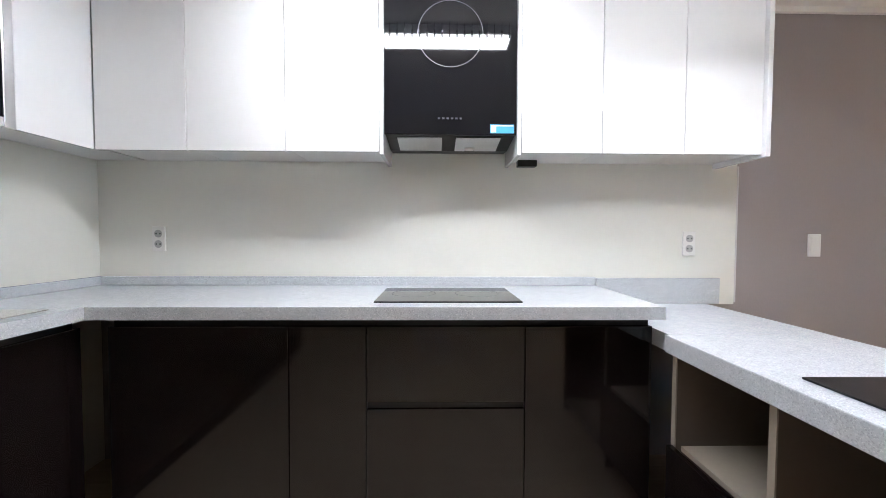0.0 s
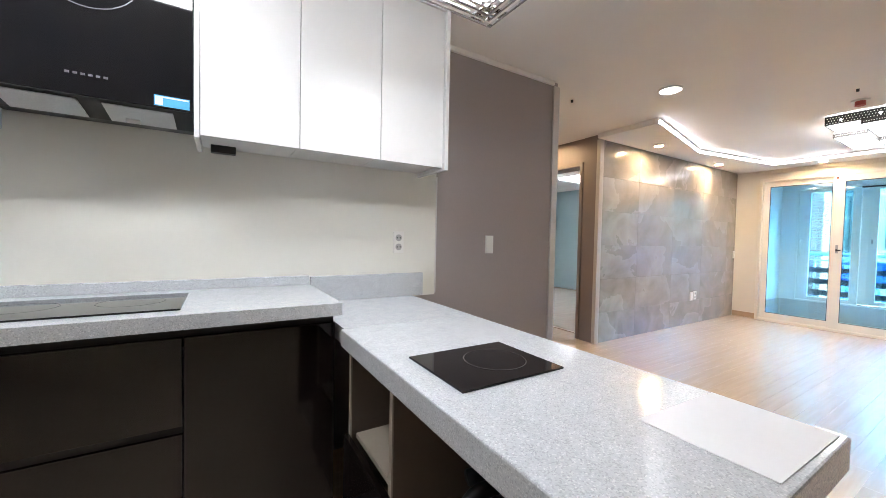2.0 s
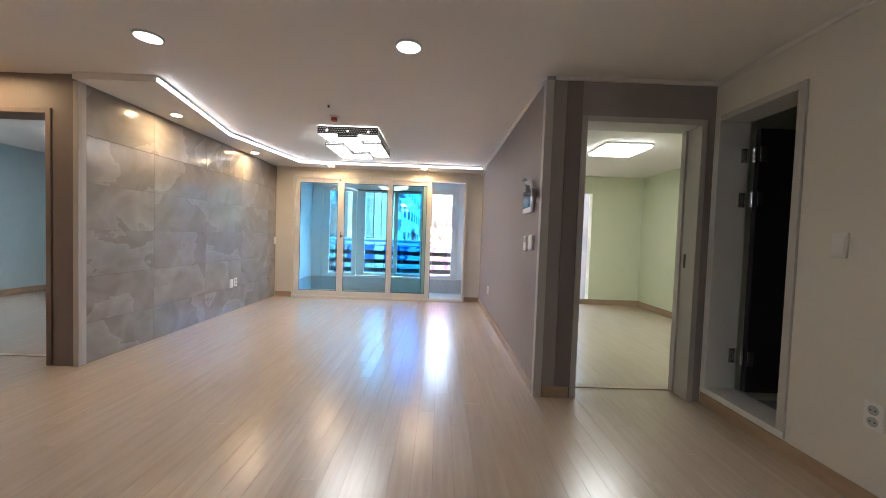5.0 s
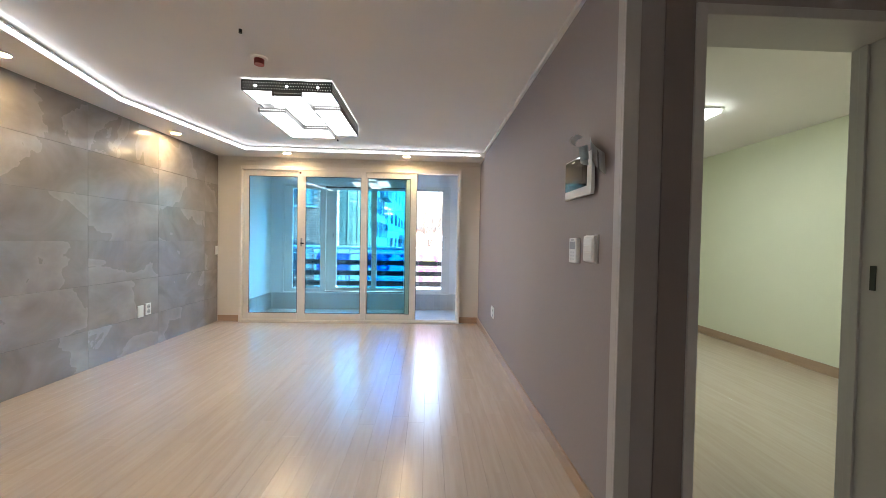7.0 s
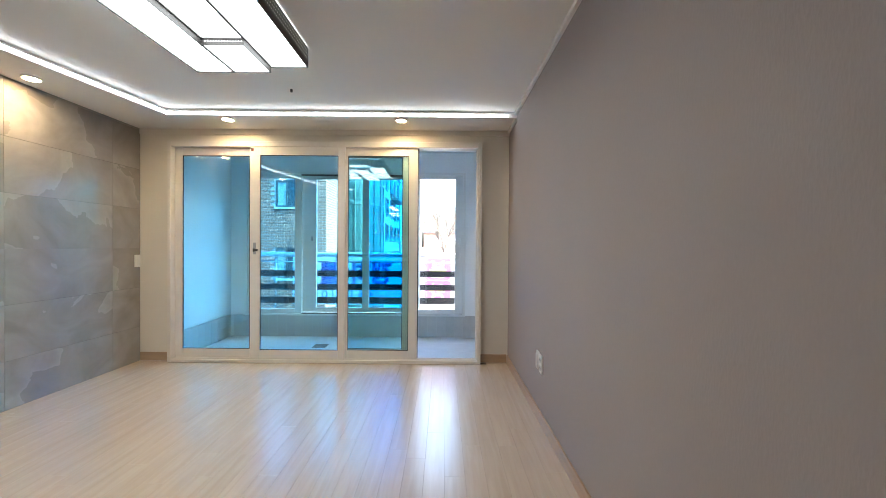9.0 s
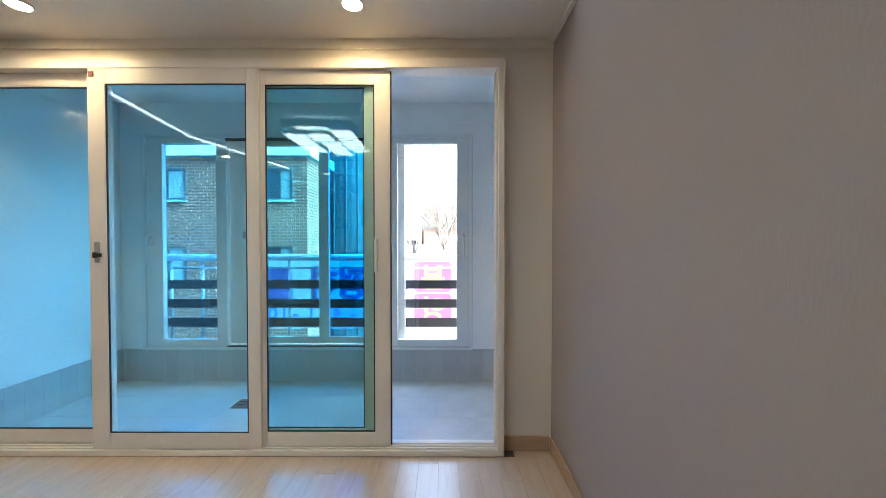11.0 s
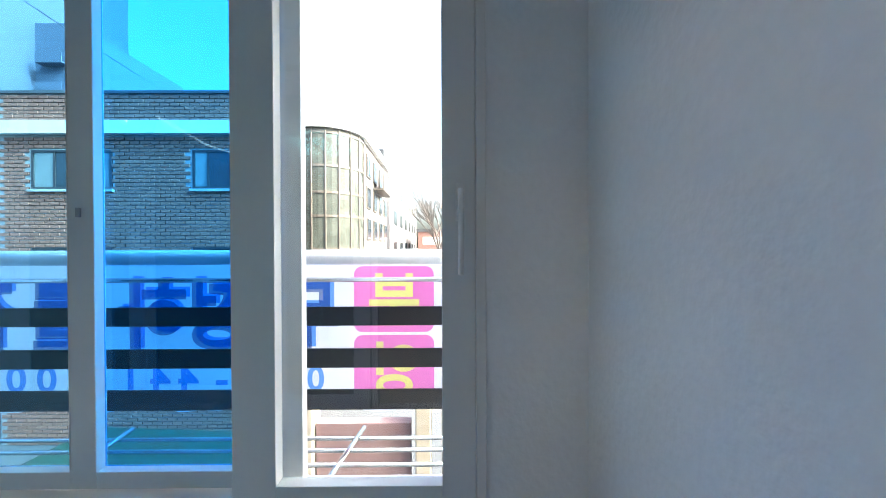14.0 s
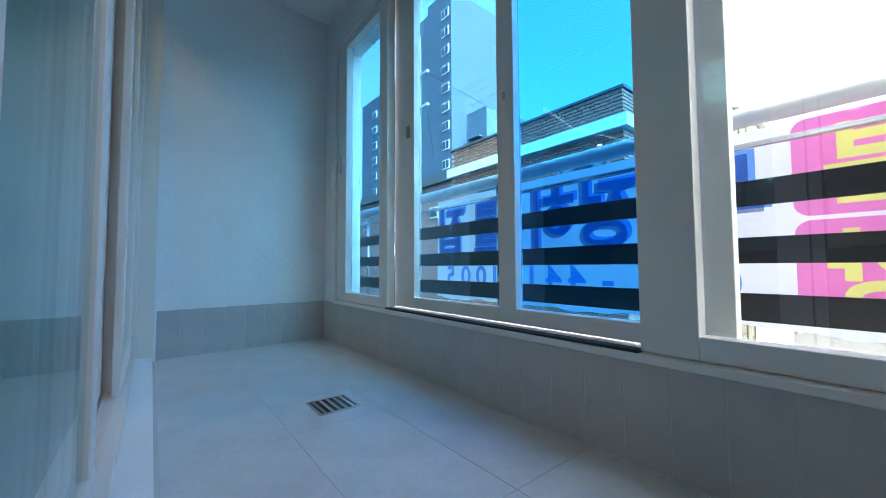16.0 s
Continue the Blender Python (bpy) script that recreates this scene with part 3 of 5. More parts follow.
for axis, at in (("x", LX0 - 0.0006), ("x", LX1 + 0.0006), ("y", LY0 - 0.0006), ("y", LY1 + 0.0006)):
    lo, hi = (LY0, LY1) if axis == "x" else (LX0, LX1)
    pierced(axis, at, lo, hi, LZ + 0.004, 2.235, lamp)
# glowing discs set on the side where lamp light leaks out
for y in (LY0 + 0.10, (LY0 + LY1) / 2, LY1 - 0.10):
    part("light_leak", rods(((LX0 - 0.004, y, 2.20), (LX0 - 0.001, y, 2.20), 0.009), seg=12), M["lamp_white"], lamp, "small glowing disc as light leaking through")

# kitchen lamps: a slim ceiling bar with crystal drops, and a square hanging lamp of nested chrome frames
bar = thing("bar_lamp", "slim white led ceiling bar with a row of crystal drops", "ceiling light")
part("housing", boxes((0.10, 1.10, 2.01, 2.15, 2.205, CEIL - 0.001), bevel=0.003), M["white_plastic"], bar)
part("diffuser", boxes((0.11, 1.09, 2.015, 2.145, 2.192, 2.2045), bevel=0.003), M["lamp_kitchen"], bar, "glowing white diffuser")
for k in range(18):
    x = 0.40 + k * 0.04
    part("crystal", rods(((x, 2.165, 2.18), (x, 2.165, 2.215), 0.005), ((x, 2.165, 2.215), (x, 2.165, CEIL - 0.001), 0.0015), seg=6), M["chrome"], bar, "small crystal drop")
PX, PY, PZ = 1.765, 1.925, 1.905
kl = thing("pendant_lamp", "square hanging kitchen lamp of nested chrome frames round a glowing panel", "pendant lamp")
part("panel", boxes((PX - 0.12, PX + 0.12, PY - 0.12, PY + 0.12, PZ + 0.02, PZ + 0.05), bevel=0.004), M["lamp_kitchen"], kl, "glowing white panel")
part("housing", boxes((PX - 0.13, PX + 0.13, PY - 0.13, PY + 0.13, PZ + 0.0505, PZ + 0.10), bevel=0.004), M["white_plastic"], kl)
part("rod", rods(((PX, PY, PZ + 0.10), (PX, PY, CEIL - 0.02), 0.008)), M["chrome"], kl)
part("rose", rods(((PX, PY, CEIL - 0.02), (PX, PY, CEIL - 0.001), 0.06), seg=24), M["chrome"], kl)
for k in range(4):
    g = 0.205 - 0.022 * k
    z = PZ + 0.006 * k
    part("frame", boxes((PX - g, PX + g, PY - g, PY - g + 0.006, z, z + 0.012), (PX - g, PX + g, PY + g - 0.006, PY + g, z, z + 0.012), (PX - g, PX - g + 0.006, PY - g + 0.006, PY + g - 0.006, z, z + 0.012), (PX + g - 0.006, PX + g, PY - g + 0.006, PY + g - 0.006, z, z + 0.012)), M["chrome"], kl, "square chrome frame")
part("cross_bar", boxes((PX - 0.205, PX + 0.205, PY - 0.06, PY - 0.052, PZ + 0.0505, PZ + 0.058), (PX - 0.06, PX - 0.052, PY - 0.205, PY + 0.205, PZ + 0.0585, PZ + 0.066), bevel=0.001), M["chrome"], kl)
for sx in (-1, 1):
    for sy in (-1, 1):
        part("clear_corner", boxes((PX + sx * 0.165 - 0.03, PX + sx * 0.165 + 0.03, PY + sy * 0.165 - 0.03, PY + sy * 0.165 + 0.03, PZ + 0.03, PZ + 0.036)), M["chrome"], kl)

det = thing("smoke_detector", "small white round fire detector with a red base", "smoke detector")
part("base", rods(((5.36, 1.79, CEIL - 0.012), (5.36, 1.79, CEIL - 0.0005), 0.052), seg=24), M["white_plastic"], det)
part("head", rods(((5.36, 1.79, CEIL - 0.045), (5.36, 1.79, CEIL - 0.012), 0.03), seg=20), paint("red_plastic", (0.35, 0.06, 0.05), 0.4), det, "dark red sensor head")
for x, y in ((7.21, 1.75), (3.55, 3.05), (5.05, 1.75)):
    single("ceiling_hook", rods(((x, y, CEIL - 0.02), (x, y, CEIL - 0.0005), 0.009), seg=10), M["black"], "small dark nozzle in the ceiling", "ceiling fitting", "ceiling nozzles")

# ---- kitchen ----
backsplash = setting("backsplash", boxes((-0.96, 2.193, 2.887, BACK - 0.001, 0.78, 2.2), (-0.959, -0.947, 0.2, 2.887, 0.78, 2.2)), M["splash"], "glossy cream kitchen wall panel", "wall panel")
trim("splash_edge", [(2.193, 2.20, 2.884, BACK - 0.001, 0.79, 1.47)], M["gloss_edge"], "thin pale end strip of the wall panel", 0.001)

top = thing("worktop", "pale grey speckled stone L-shaped worktop", "countertop")
part("slab", extruded([(-0.945, 2.886), (-0.945, 0.3), (-0.48, 0.3), (-0.48, 2.31), (1.48, 2.31), (1.48, 2.886)], 0.832, 0.876), M["quartz"], top)
part("upstand", boxes((-0.925, 1.48, 2.866, 2.886, 0.8765, 0.918), bevel=0.002), M["quartz"], top)
part("upstand", boxes((-0.945, -0.925, 0.3, 2.886, 0.8765, 0.918), bevel=0.002), M["quartz"], top)
pen = thing("peninsula_worktop", "pale grey speckled stone breakfast bar top", "countertop")
part("slab", boxes((1.472, 2.04, 1.18, 2.30, 0.724, 0.785), bevel=0.004), M["quartz"], pen)
part("slab", boxes((1.484, 2.04, 2.3005, 2.886, 0.724, 0.785), bevel=0.001), M["quartz"], pen)
part("upstand", boxes((1.484, 2.105, 2.866, 2.886, 0.7855, 0.913), bevel=0.002), M["quartz"], pen)


def front(bm_args, parent, name="door", mat=None, label=""):
    return part(name, boxes(bm_args, bevel=0.002), mat or M["gloss_dark"], parent, label)


FY = 2.37
for x0, x1, drawers in ((-0.46, 0.169, 0), (0.169, 0.444, 0), (0.444, 1.012, 1), (1.012, 1.472, 0)):
    u = thing("base_cabinet", "dark brown high-gloss base cabinet with drawers under the hob" if drawers else "dark brown high-gloss handleless base cabinet", "cabinet", "kitchen base cabinets")
    part("body", boxes((x0 + 0.001, x1 - 0.001, FY + 0.02, 2.88, 0.1, 0.76)), M["black"], u)
    part("plinth", boxes((x0, x1, FY + 0.06, FY + 0.075, 0.0, 0.1)), M["black"], u)
    part("finger_channel", boxes((x0, x1, FY + 0.03, FY + 0.06, 0.76, 0.8315)), M["black"], u, "black recessed finger pull channel")
    if drawers:
        front((x0 + 0.0015, x1 - 0.0015, FY, FY + 0.02, 0.522, 0.795), u, "drawer_front")
        front((x0 + 0.0015, x1 - 0.0015, FY, FY + 0.02, 0.105, 0.497), u, "drawer_front")
        part("finger_channel", boxes((x0 + 0.002, x1 - 0.002, FY + 0.012, FY + 0.02, 0.497, 0.522)), M["black"], u, "black recessed finger pull channel")
    else:
        front((x0 + 0.0015, x1 - 0.0015, FY, FY + 0.02, 0.105, 0.795), u)
for y0, y1 in ((1.75, 2.36), (1.05, 1.748), (0.32, 1.048)):
    u = thing("base_cabinet", "dark brown high-gloss handleless base cabinet below the sink", "cabinet", "kitchen base cabinets")
    part("body", boxes((-0.94, -0.56, y0 + 0.001, y1 - 0.001, 0.1, 0.76)), M["black"], u)
    part("plinth", boxes((-0.61, -0.595, y0, y1, 0, 0.1)), M["black"], u)
    part("finger_channel", boxes((-0.60, -0.57, y0, y1, 0.76, 0.8315)), M["black"], u, "black recessed finger pull channel")
    part("door", boxes((-0.56, -0.54, y0 + 0.0015, y1 - 0.0015, 0.105, 0.795), bevel=0.002), M["gloss_dark"], u)

# peninsula base: open niche with a half-height dark front, then a dark open bay
pb = thing("peninsula_cabinet", "beige open cabinet under the breakfast bar with dark lower front", "cabinet")
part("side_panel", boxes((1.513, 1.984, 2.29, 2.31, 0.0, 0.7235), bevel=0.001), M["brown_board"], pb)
part("edge_strip", boxes((1.508, 1.5128, 2.29, 2.31, 0.4, 0.7235)), M["beige_board"], pb, "pale beige edge band")
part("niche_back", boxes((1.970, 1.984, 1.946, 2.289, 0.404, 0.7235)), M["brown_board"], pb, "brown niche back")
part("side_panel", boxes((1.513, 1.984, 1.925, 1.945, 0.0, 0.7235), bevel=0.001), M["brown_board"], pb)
part("edge_strip", boxes((1.508, 1.5128, 1.925, 1.945, 0.0, 0.7235)), M["beige_board"], pb, "pale beige edge band")
part("shelf", boxes((1.53, 1.969, 1.9455, 2.2895, 0.385, 0.403), bevel=0.001), M["beige_board"], pb)
part("drawer_front", boxes((1.488, 1.5075, 1.930, 2.305, 0.10, 0.40), bevel=0.002), M["gloss_dark"], pb, "dark brown gloss drawer front")
part("back_panel", boxes((1.985, 2.0, 1.32, 2.86, 0.0, 0.7235)), M["gloss_dark"], pb, "dark brown back panel")
part("end_panel", boxes((1.53, 1.984, 1.32, 1.34, 0.0, 0.7235), bevel=0.001), M["gloss_dark"], pb, "dark brown end panel")
part("bottom", boxes((1.53, 1.984, 1.341, 1.924, 0.05, 0.068)), M["beige_board"], pb)
hose = single("drain_hose", tube([(1.72 + 0.07 * math.cos(a), 1.70 + 0.01 * a, 0.36 + 0.08 * math.sin(a)) for a in [i * 0.35 for i in range(42)]], 0.022, 8), M["black"], "coiled black ribbed hose in the cabinet bay", "hose", smooth=True)
single("hose_bracket", boxes((1.80, 1.984, 1.69, 1.85, 0.30, 0.315), (1.97, 1.984, 1.69, 1.85, 0.068, 0.30)), M["black"], "dark bracket under the coiled hose", "bracket")

# wall cabinets
UY = 2.605
for x0, x1 in ((-0.70, -0.33), (-0.33, 0.07), (0.07, 0.455), (1.045, 1.384), (1.384, 1.732), (1.732, 2.062)):
    u = thing("wall_cabinet", "white high-gloss wall cabinet with a plain door", "cabinet", "kitchen wall cabinets")
    part("body", boxes((x0 + 0.001, x1 - 0.001, UY + 0.02, 2.886, 1.478, 2.235)), M["gloss_edge"], u)
    part("door", boxes((x0 + 0.0015, x1 - 0.0015, UY, UY + 0.0195, 1.465, 2.235), bevel=0.0015), M["gloss_white"], u)
for x in (0.457, 1.028, 2.065):
    single("cabinet_side_panel", boxes((x, x + (0.016 if x < 2 else 0.02), UY - (0.0 if x < 2 else 0.015), 2.886, 1.455, 2.235), bevel=0.001), M["gloss_white"], "white gloss end panel of the wall cabinets", "cabinet panel", "wall cabinet end panels")
for y0, y1 in ((2.33, 2.604),):
    u = thing("wall_cabinet", "white high-gloss wall cabinet on the side wall", "cabinet", "kitchen wall cabinets")
    part("body", boxes((-0.945, -0.72, y0, 2.885, 1.478, 2.235)), M["gloss_edge"], u)
    part("door", boxes((-0.7195, -0.701, y0, y1, 1.465, 2.235), bevel=0.0015), M["gloss_white"], u)
rack = thing("dish_rack_cabinet", "black glass fronted wall cabinet with a grey metal frame", "cabinet")
part("body", boxes((-0.945, -0.72, 1.55, 2.328, 1.50, 2.235)), M["grey_plastic"], rack)
part("frame", boxes((-0.7195, -0.70, 2.295, 2.328, 1.465, 2.235), (-0.7195, -0.70, 1.55, 1.58, 1.465, 2.235), (-0.7195, -0.70, 1.58, 2.295, 1.465, 1.495), bevel=0.002), M["steel"], rack, "grey metal frame")
part("glass_door", boxes((-0.7195, -0.706, 1.5805, 2.2945, 1.4955, 2.235)), M["black_glass"], rack, "black glass")
single("filler", boxes((-0.945, 2.085, UY + 0.03, 2.886, 2.236, CEIL - 0.001)), M["gloss_white"], "white filler strip above the wall cabinets", "cabinet panel")
single("filler", boxes((-0.945, -0.73, 1.55, UY + 0.029, 2.236, CEIL - 0.001)), M["gloss_white"], "white filler strip above the wall cabinets", "cabinet panel")
single("under_cabinet_socket", boxes((1.075, 1.165, 2.80, 2.84, 1.447, 1.4775), bevel=0.003), M["black"], "small black socket box below the wall cabinet", "socket")

# hood
M["filter"] = paint("steel_mesh", (0.58, 0.58, 0.58), 0.5, metal=0.6, vary=0.15, grain=200)
hood = thing("cooker_hood", "black glass slanted cooker hood with a pale ring and blue sticker", "cooker hood")
HX0, HX1, HY = 0.475, 1.025, 2.615
part("glass_front", boxes((HX0, HX1, HY, HY + 0.012, 1.540, 2.235), bevel=0.002), M["black_glass"], hood)
part("body", extruded([(HY + 0.0125, 1.541), (HY + 0.0125, 2.235), (2.886, 2.235), (2.886, 1.522), (2.80, 1.516)], HX0 + 0.004, HX1 - 0.004, "x"), M["black"], hood)
for k in (0, 1):
    x0 = HX0 + 0.05 + k * 0.25
    pts = [(HY + 0.03, 1.5355), (2.785, 1.5145), (2.785, 1.512), (HY + 0.03, 1.533)]
    part("filter", extruded(pts, x0, x0 + 0.19, "x"), M["filter"], hood, "steel mesh grease filter")
bm = bmesh.new()
seg = 64
r0, r1 = 0.133, 0.1365
a = [bm.verts.new((0.748 + r0 * math.cos(2 * math.pi * i / seg), HY - 0.0012, 1.952 + r0 * math.sin(2 * math.pi * i / seg))) for i in range(seg)]
b = [bm.verts.new((0.748 + r1 * math.cos(2 * math.pi * i / seg), HY - 0.0012, 1.952 + r1 * math.sin(2 * math.pi * i / seg))) for i in range(seg)]
for i in range(seg):
    bm.faces.new((a[i], a[(i + 1) % seg], b[(i + 1) % seg], b[i]))
part("ring", bm, M["zone_pale"], hood, "printed pale ring")
for k in range(6):
    part("button", boxes((0.697 + k * 0.018, 0.707 + k * 0.018, HY - 0.0025, HY - 0.0005, 1.603, 1.610)), M["zone_pale"], hood, "small grey touch button")
part("sticker", boxes((0.915, 1.015, HY - 0.002, HY - 0.0005, 1.547, 1.583)), M["sticker"], hood, "blue and white energy sticker")
part("sticker_print", boxes((0.918, 0.94, HY - 0.003, HY - 0.0021, 1.55, 1.58), (0.918, 1.012, HY - 0.003, HY - 0.0021, 1.575, 1.580)), M["paper"], hood, "white print")
part("lamp_bar", boxes((0.82, 0.86, 2.74, 2.77, 1.508, 1.518), bevel=0.002), M["white_plastic"], hood)

# hobs
def hob(x0, x1, y0, y1, z, label, rings):
    h = thing("hob", label, "hob")
    part("glass", boxes((x0, x1, y0, y1, z + 0.0005, z + 0.006), bevel=0.0015), M["black_glass"], h)
    for cx, cy, r in rings:
        bm = bmesh.new()
        a = [bm.verts.new((cx + (r - 0.003) * math.cos(2 * math.pi * i / 48), cy + (r - 0.003) * math.sin(2 * math.pi * i / 48), z + 0.0064)) for i in range(48)]
        b = [bm.verts.new((cx + r * math.cos(2 * math.pi * i / 48), cy + r * math.sin(2 * math.pi * i / 48), z + 0.0064)) for i in range(48)]
        for i in range(48):
            bm.faces.new((a[i], a[(i + 1) % 48], b[(i + 1) % 48], b[i]))
        part("cooking_zone", bm, M["zone"], h, "thin dark printed ring")


hob(0.468, 1.005, 2.385, 2.74, 0.876, "black glass built-in hob on the main worktop", [(0.60, 2.58, 0.09), (0.86, 2.58, 0.09)])
hob(1.545, 1.86, 1.648, 1.906, 0.785, "black glass single hob on the breakfast bar", [(1.74, 1.78, 0.085)])
sheet = single("paper_sheet", extruded([(1.768, 1.40), (2.033, 1.388), (2.024, 1.191), (1.765, 1.196)], 0.7855, 0.787), M["paper"], "sheet of white paper on the breakfast bar", "paper")
single("sink", boxes((-0.90, -0.53, 0.9, 2.25, 0.8765, 0.881), bevel=0.002), M["steel"], "stainless steel sink rim in the worktop", "sink")


# ---- sockets and switches ----
# white plastic darkened to grey for the shade in a socket well
M["well_shade"] = paint("shaded_grey_plastic", (0.42, 0.42, 0.41), 0.4)


def plate(name, c, normal, w, h, kind_label, category, holes=0, rockers=0, group=""):
    """A wall plate centred at c; normal is the axis it faces: 'y-', 'y+' or 'x-'."""
    p = thing(name, kind_label, category, group)
    def put(u0, u1, v0, v1, d0, d1):
        if normal == "y-":
            return (c[0] + u0, c[0] + u1, c[1] - d1, c[1] - d0, c[2] + v0, c[2] + v1)
        if normal == "y+":
            return (c[0] - u1, c[0] - u0, c[1] + d0, c[1] + d1, c[2] + v0, c[2] + v1)
        return (c[0] - d1, c[0] - d0, c[1] + u0, c[1] + u1, c[2] + v0, c[2] + v1)
    part("plate", boxes(put(-w / 2, w / 2, -h / 2, h / 2, 0.0005, 0.011), bevel=0.003), M["white_plastic"], p)
    for i in range(holes):
        v = (i - (holes - 1) / 2) * h * 0.42
        x0, x1, y0, y1, z0, z1 = put(-0.001, 0.001, v - 0.001, v + 0.001, 0.0108, 0.0122)
        a, b = ((c[0], y0, c[2] + v), (c[0], y1, c[2] + v)) if normal != "x-" else ((x0, c[1], c[2] + v), (x1, c[1], c[2] + v))
        part("outlet_well", rods((a, b, w * 0.30), seg=24), M["well_shade"], p, "round grey disc as the shaded socket well")
        # small black boxes give the dark of the pin holes
        for s in (-1, 1):
            part("pin_hole", boxes(put(s * 0.009 - 0.003, s * 0.009 + 0.003, v - 0.003, v + 0.003, 0.0124, 0.0130)), M["black"], p)
    for i in range(rockers):
        v = (i - (rockers - 1) / 2) * h * 0.8 / rockers
        part("rocker", boxes(put(-w * 0.4, w * 0.4, v - h * 0.38 / rockers, v + h * 0.38 / rockers, 0.0112, 0.0155), bevel=0.0015), M["white_plastic"], p)
    return p


plate("wall_socket", (-0.655, 2.887, 1.10), "y-", 0.062, 0.12, "white double wall socket on the cream panel", "socket", holes=2, group="kitchen sockets")
plate("wall_socket", (1.953, 2.887, 1.085), "y-", 0.062, 0.12, "white double wall socket on the cream panel", "socket", holes=2, group="kitchen sockets")
plate("light_switch", (2.605, BACK, 1.078), "y-", 0.062, 0.115, "white light switch on the mauve wall", "light switch", rockers=1)
plate("light_switch", (3.434, SOUTH, 1.143), "y+", 0.07, 0.12, "white light switch beside the bathroom door", "light switch", rockers=1)
plate("wall_socket", (3.25, SOUTH, 0.41), "y+", 0.07, 0.12, "white double wall socket near the floor", "socket", holes=2)
plate("wall_socket", (6.664, TILE, 0.38), "y-", 0.07, 0.115, "white data socket on the marble wall", "socket", rockers=1, group="marble wall sockets")
plate("wall_socket", (6.762, TILE, 0.388), "y-", 0.07, 0.115, "white double wall socket on the marble wall", "socket", holes=2, group="marble wall sockets")
plate("light_switch", (7.95, TILE, 0.95), "y-", 0.06, 0.115, "small white switch on the marble wall", "light switch", rockers=1)
plate("wall_socket", (6.86, 0.0, 0.38), "y+", 0.06, 0.115, "white wall socket above the baseboard", "socket", rockers=1, group="south wall sockets")
plate("wall_socket", (6.79, 0.0, 0.375), "y+", 0.06, 0.115, "white double wall socket above the baseboard", "socket", holes=2, group="south wall sockets")
sw = plate("light_switch", (4.520, 0.008, 1.097), "y+", 0.102, 0.108, "white triple light switch on the mauve wall", "light switch", rockers=3)
part("back_plate", boxes((4.462, 4.578, 0.0005, 0.0082, 1.037, 1.156), bevel=0.004), M["gloss_edge"], sw, "pale grey back plate standing off the wall")
th = thing("thermostat", "white room thermostat with a grey display and buttons", "thermostat")
part("case", boxes((4.642, 4.727, 0.0005, 0.022, 1.027, 1.145), bevel=0.005), M["white_plastic"], th)
part("display", boxes((4.653, 4.715, 0.0222, 0.0235, 1.092, 1.127)), M["grey_plastic"], th, "grey display")
part("print", boxes((4.665, 4.70, 0.0222, 0.0226, 1.133, 1.137)), M["zone_pale"], th, "small grey print")
for i in range(3):
    for j in range(2):
        part("button", boxes((4.662 + j * 0.028, 4.677 + j * 0.028, 0.0222, 0.0236, 1.041 + i * 0.016, 1.049 + i * 0.016), bevel=0.001), M["gloss_edge"], th)
ic = thing("intercom_monitor", "white video intercom with a black screen and clear film peeling off", "intercom")
part("case", extruded([(4.778, 1.330), (4.494, 1.330), (4.490, 1.345), (4.490, 1.498), (4.494, 1.512), (4.778, 1.512)], 0.012, 0.027, "y"), M["white_plastic"], ic)
part("wall_bracket", boxes((4.53, 4.74, 0.0005, 0.0118, 1.36, 1.49), bevel=0.002), M["black"], ic, "dark wall bracket")
part("screen", boxes((4.532, 4.774, 0.0272, 0.0295, 1.368, 1.508), bevel=0.001), M["black_glass"], ic, "black glass screen")
part("display", boxes((4.575, 4.745, 0.0297, 0.0299, 1.392, 1.482)), M["display"], ic, "dark grey display area")
part("print", boxes((4.66, 4.69, 0.0297, 0.0299, 1.493, 1.498)), M["white_plastic"], ic, "small white print")
part("tape", extruded([(4.532, 1.508), (4.575, 1.508), (4.532, 1.462)], 0.0300, 0.0308, "y"), M["yellow"], ic, "yellow corner tape")


def curl(points, axis, mat, label, name="loose_film"):
    """A thin sheet swept along axis from a curved section."""
    bm = bmesh.new()
    a = [bm.verts.new(p) for p in points]
    b = [bm.verts.new(Vector(p) + Vector(axis)) for p in points]
    for k in range(len(a) - 1):
        bm.faces.new((a[k], a[k + 1], b[k + 1], b[k]))
    bmesh.ops.solidify(bm, geom=list(bm.faces), thickness=0.0008)
    part(name, bm, mat, ic, label, smooth=True)


# the peeled sheet stands off behind the corner, with two curls of clear film in front of it
curl([(4.545 - 0.14 * k / 6, 0.012 + 0.016 * math.sin(0.5 * k), 1.582 - 0.105 * k / 6) for k in range(7)], (-0.022, 0.004, -0.088), M["film"], "stiff grey protective sheet")
curl([(4.436 - 0.026 * k / 4, 0.032 + 0.001 * k, 1.500 - 0.019 * k / 4) for k in range(5)], (-0.022, 0.004, -0.084), M["black"], "black end of the sheet", "sheet_end")
curl([(4.535 + 0.028 * math.cos(q) , 0.052 + 0.026 * math.sin(q), 1.534 + 0.012 * q) for q in [0.5 * k - 1.2 for k in range(9)]], (0.035, 0.01, 0.022), M["film"], "curl of clear film")
curl([(4.488 + 0.024 * math.cos(q), 0.050 + 0.024 * math.sin(q), 1.452 + 0.004 * q) for q in [0.5 * k - 0.8 for k in range(9)]], (0.012, 0.004, 0.062), M["film"], "curl of clear film")

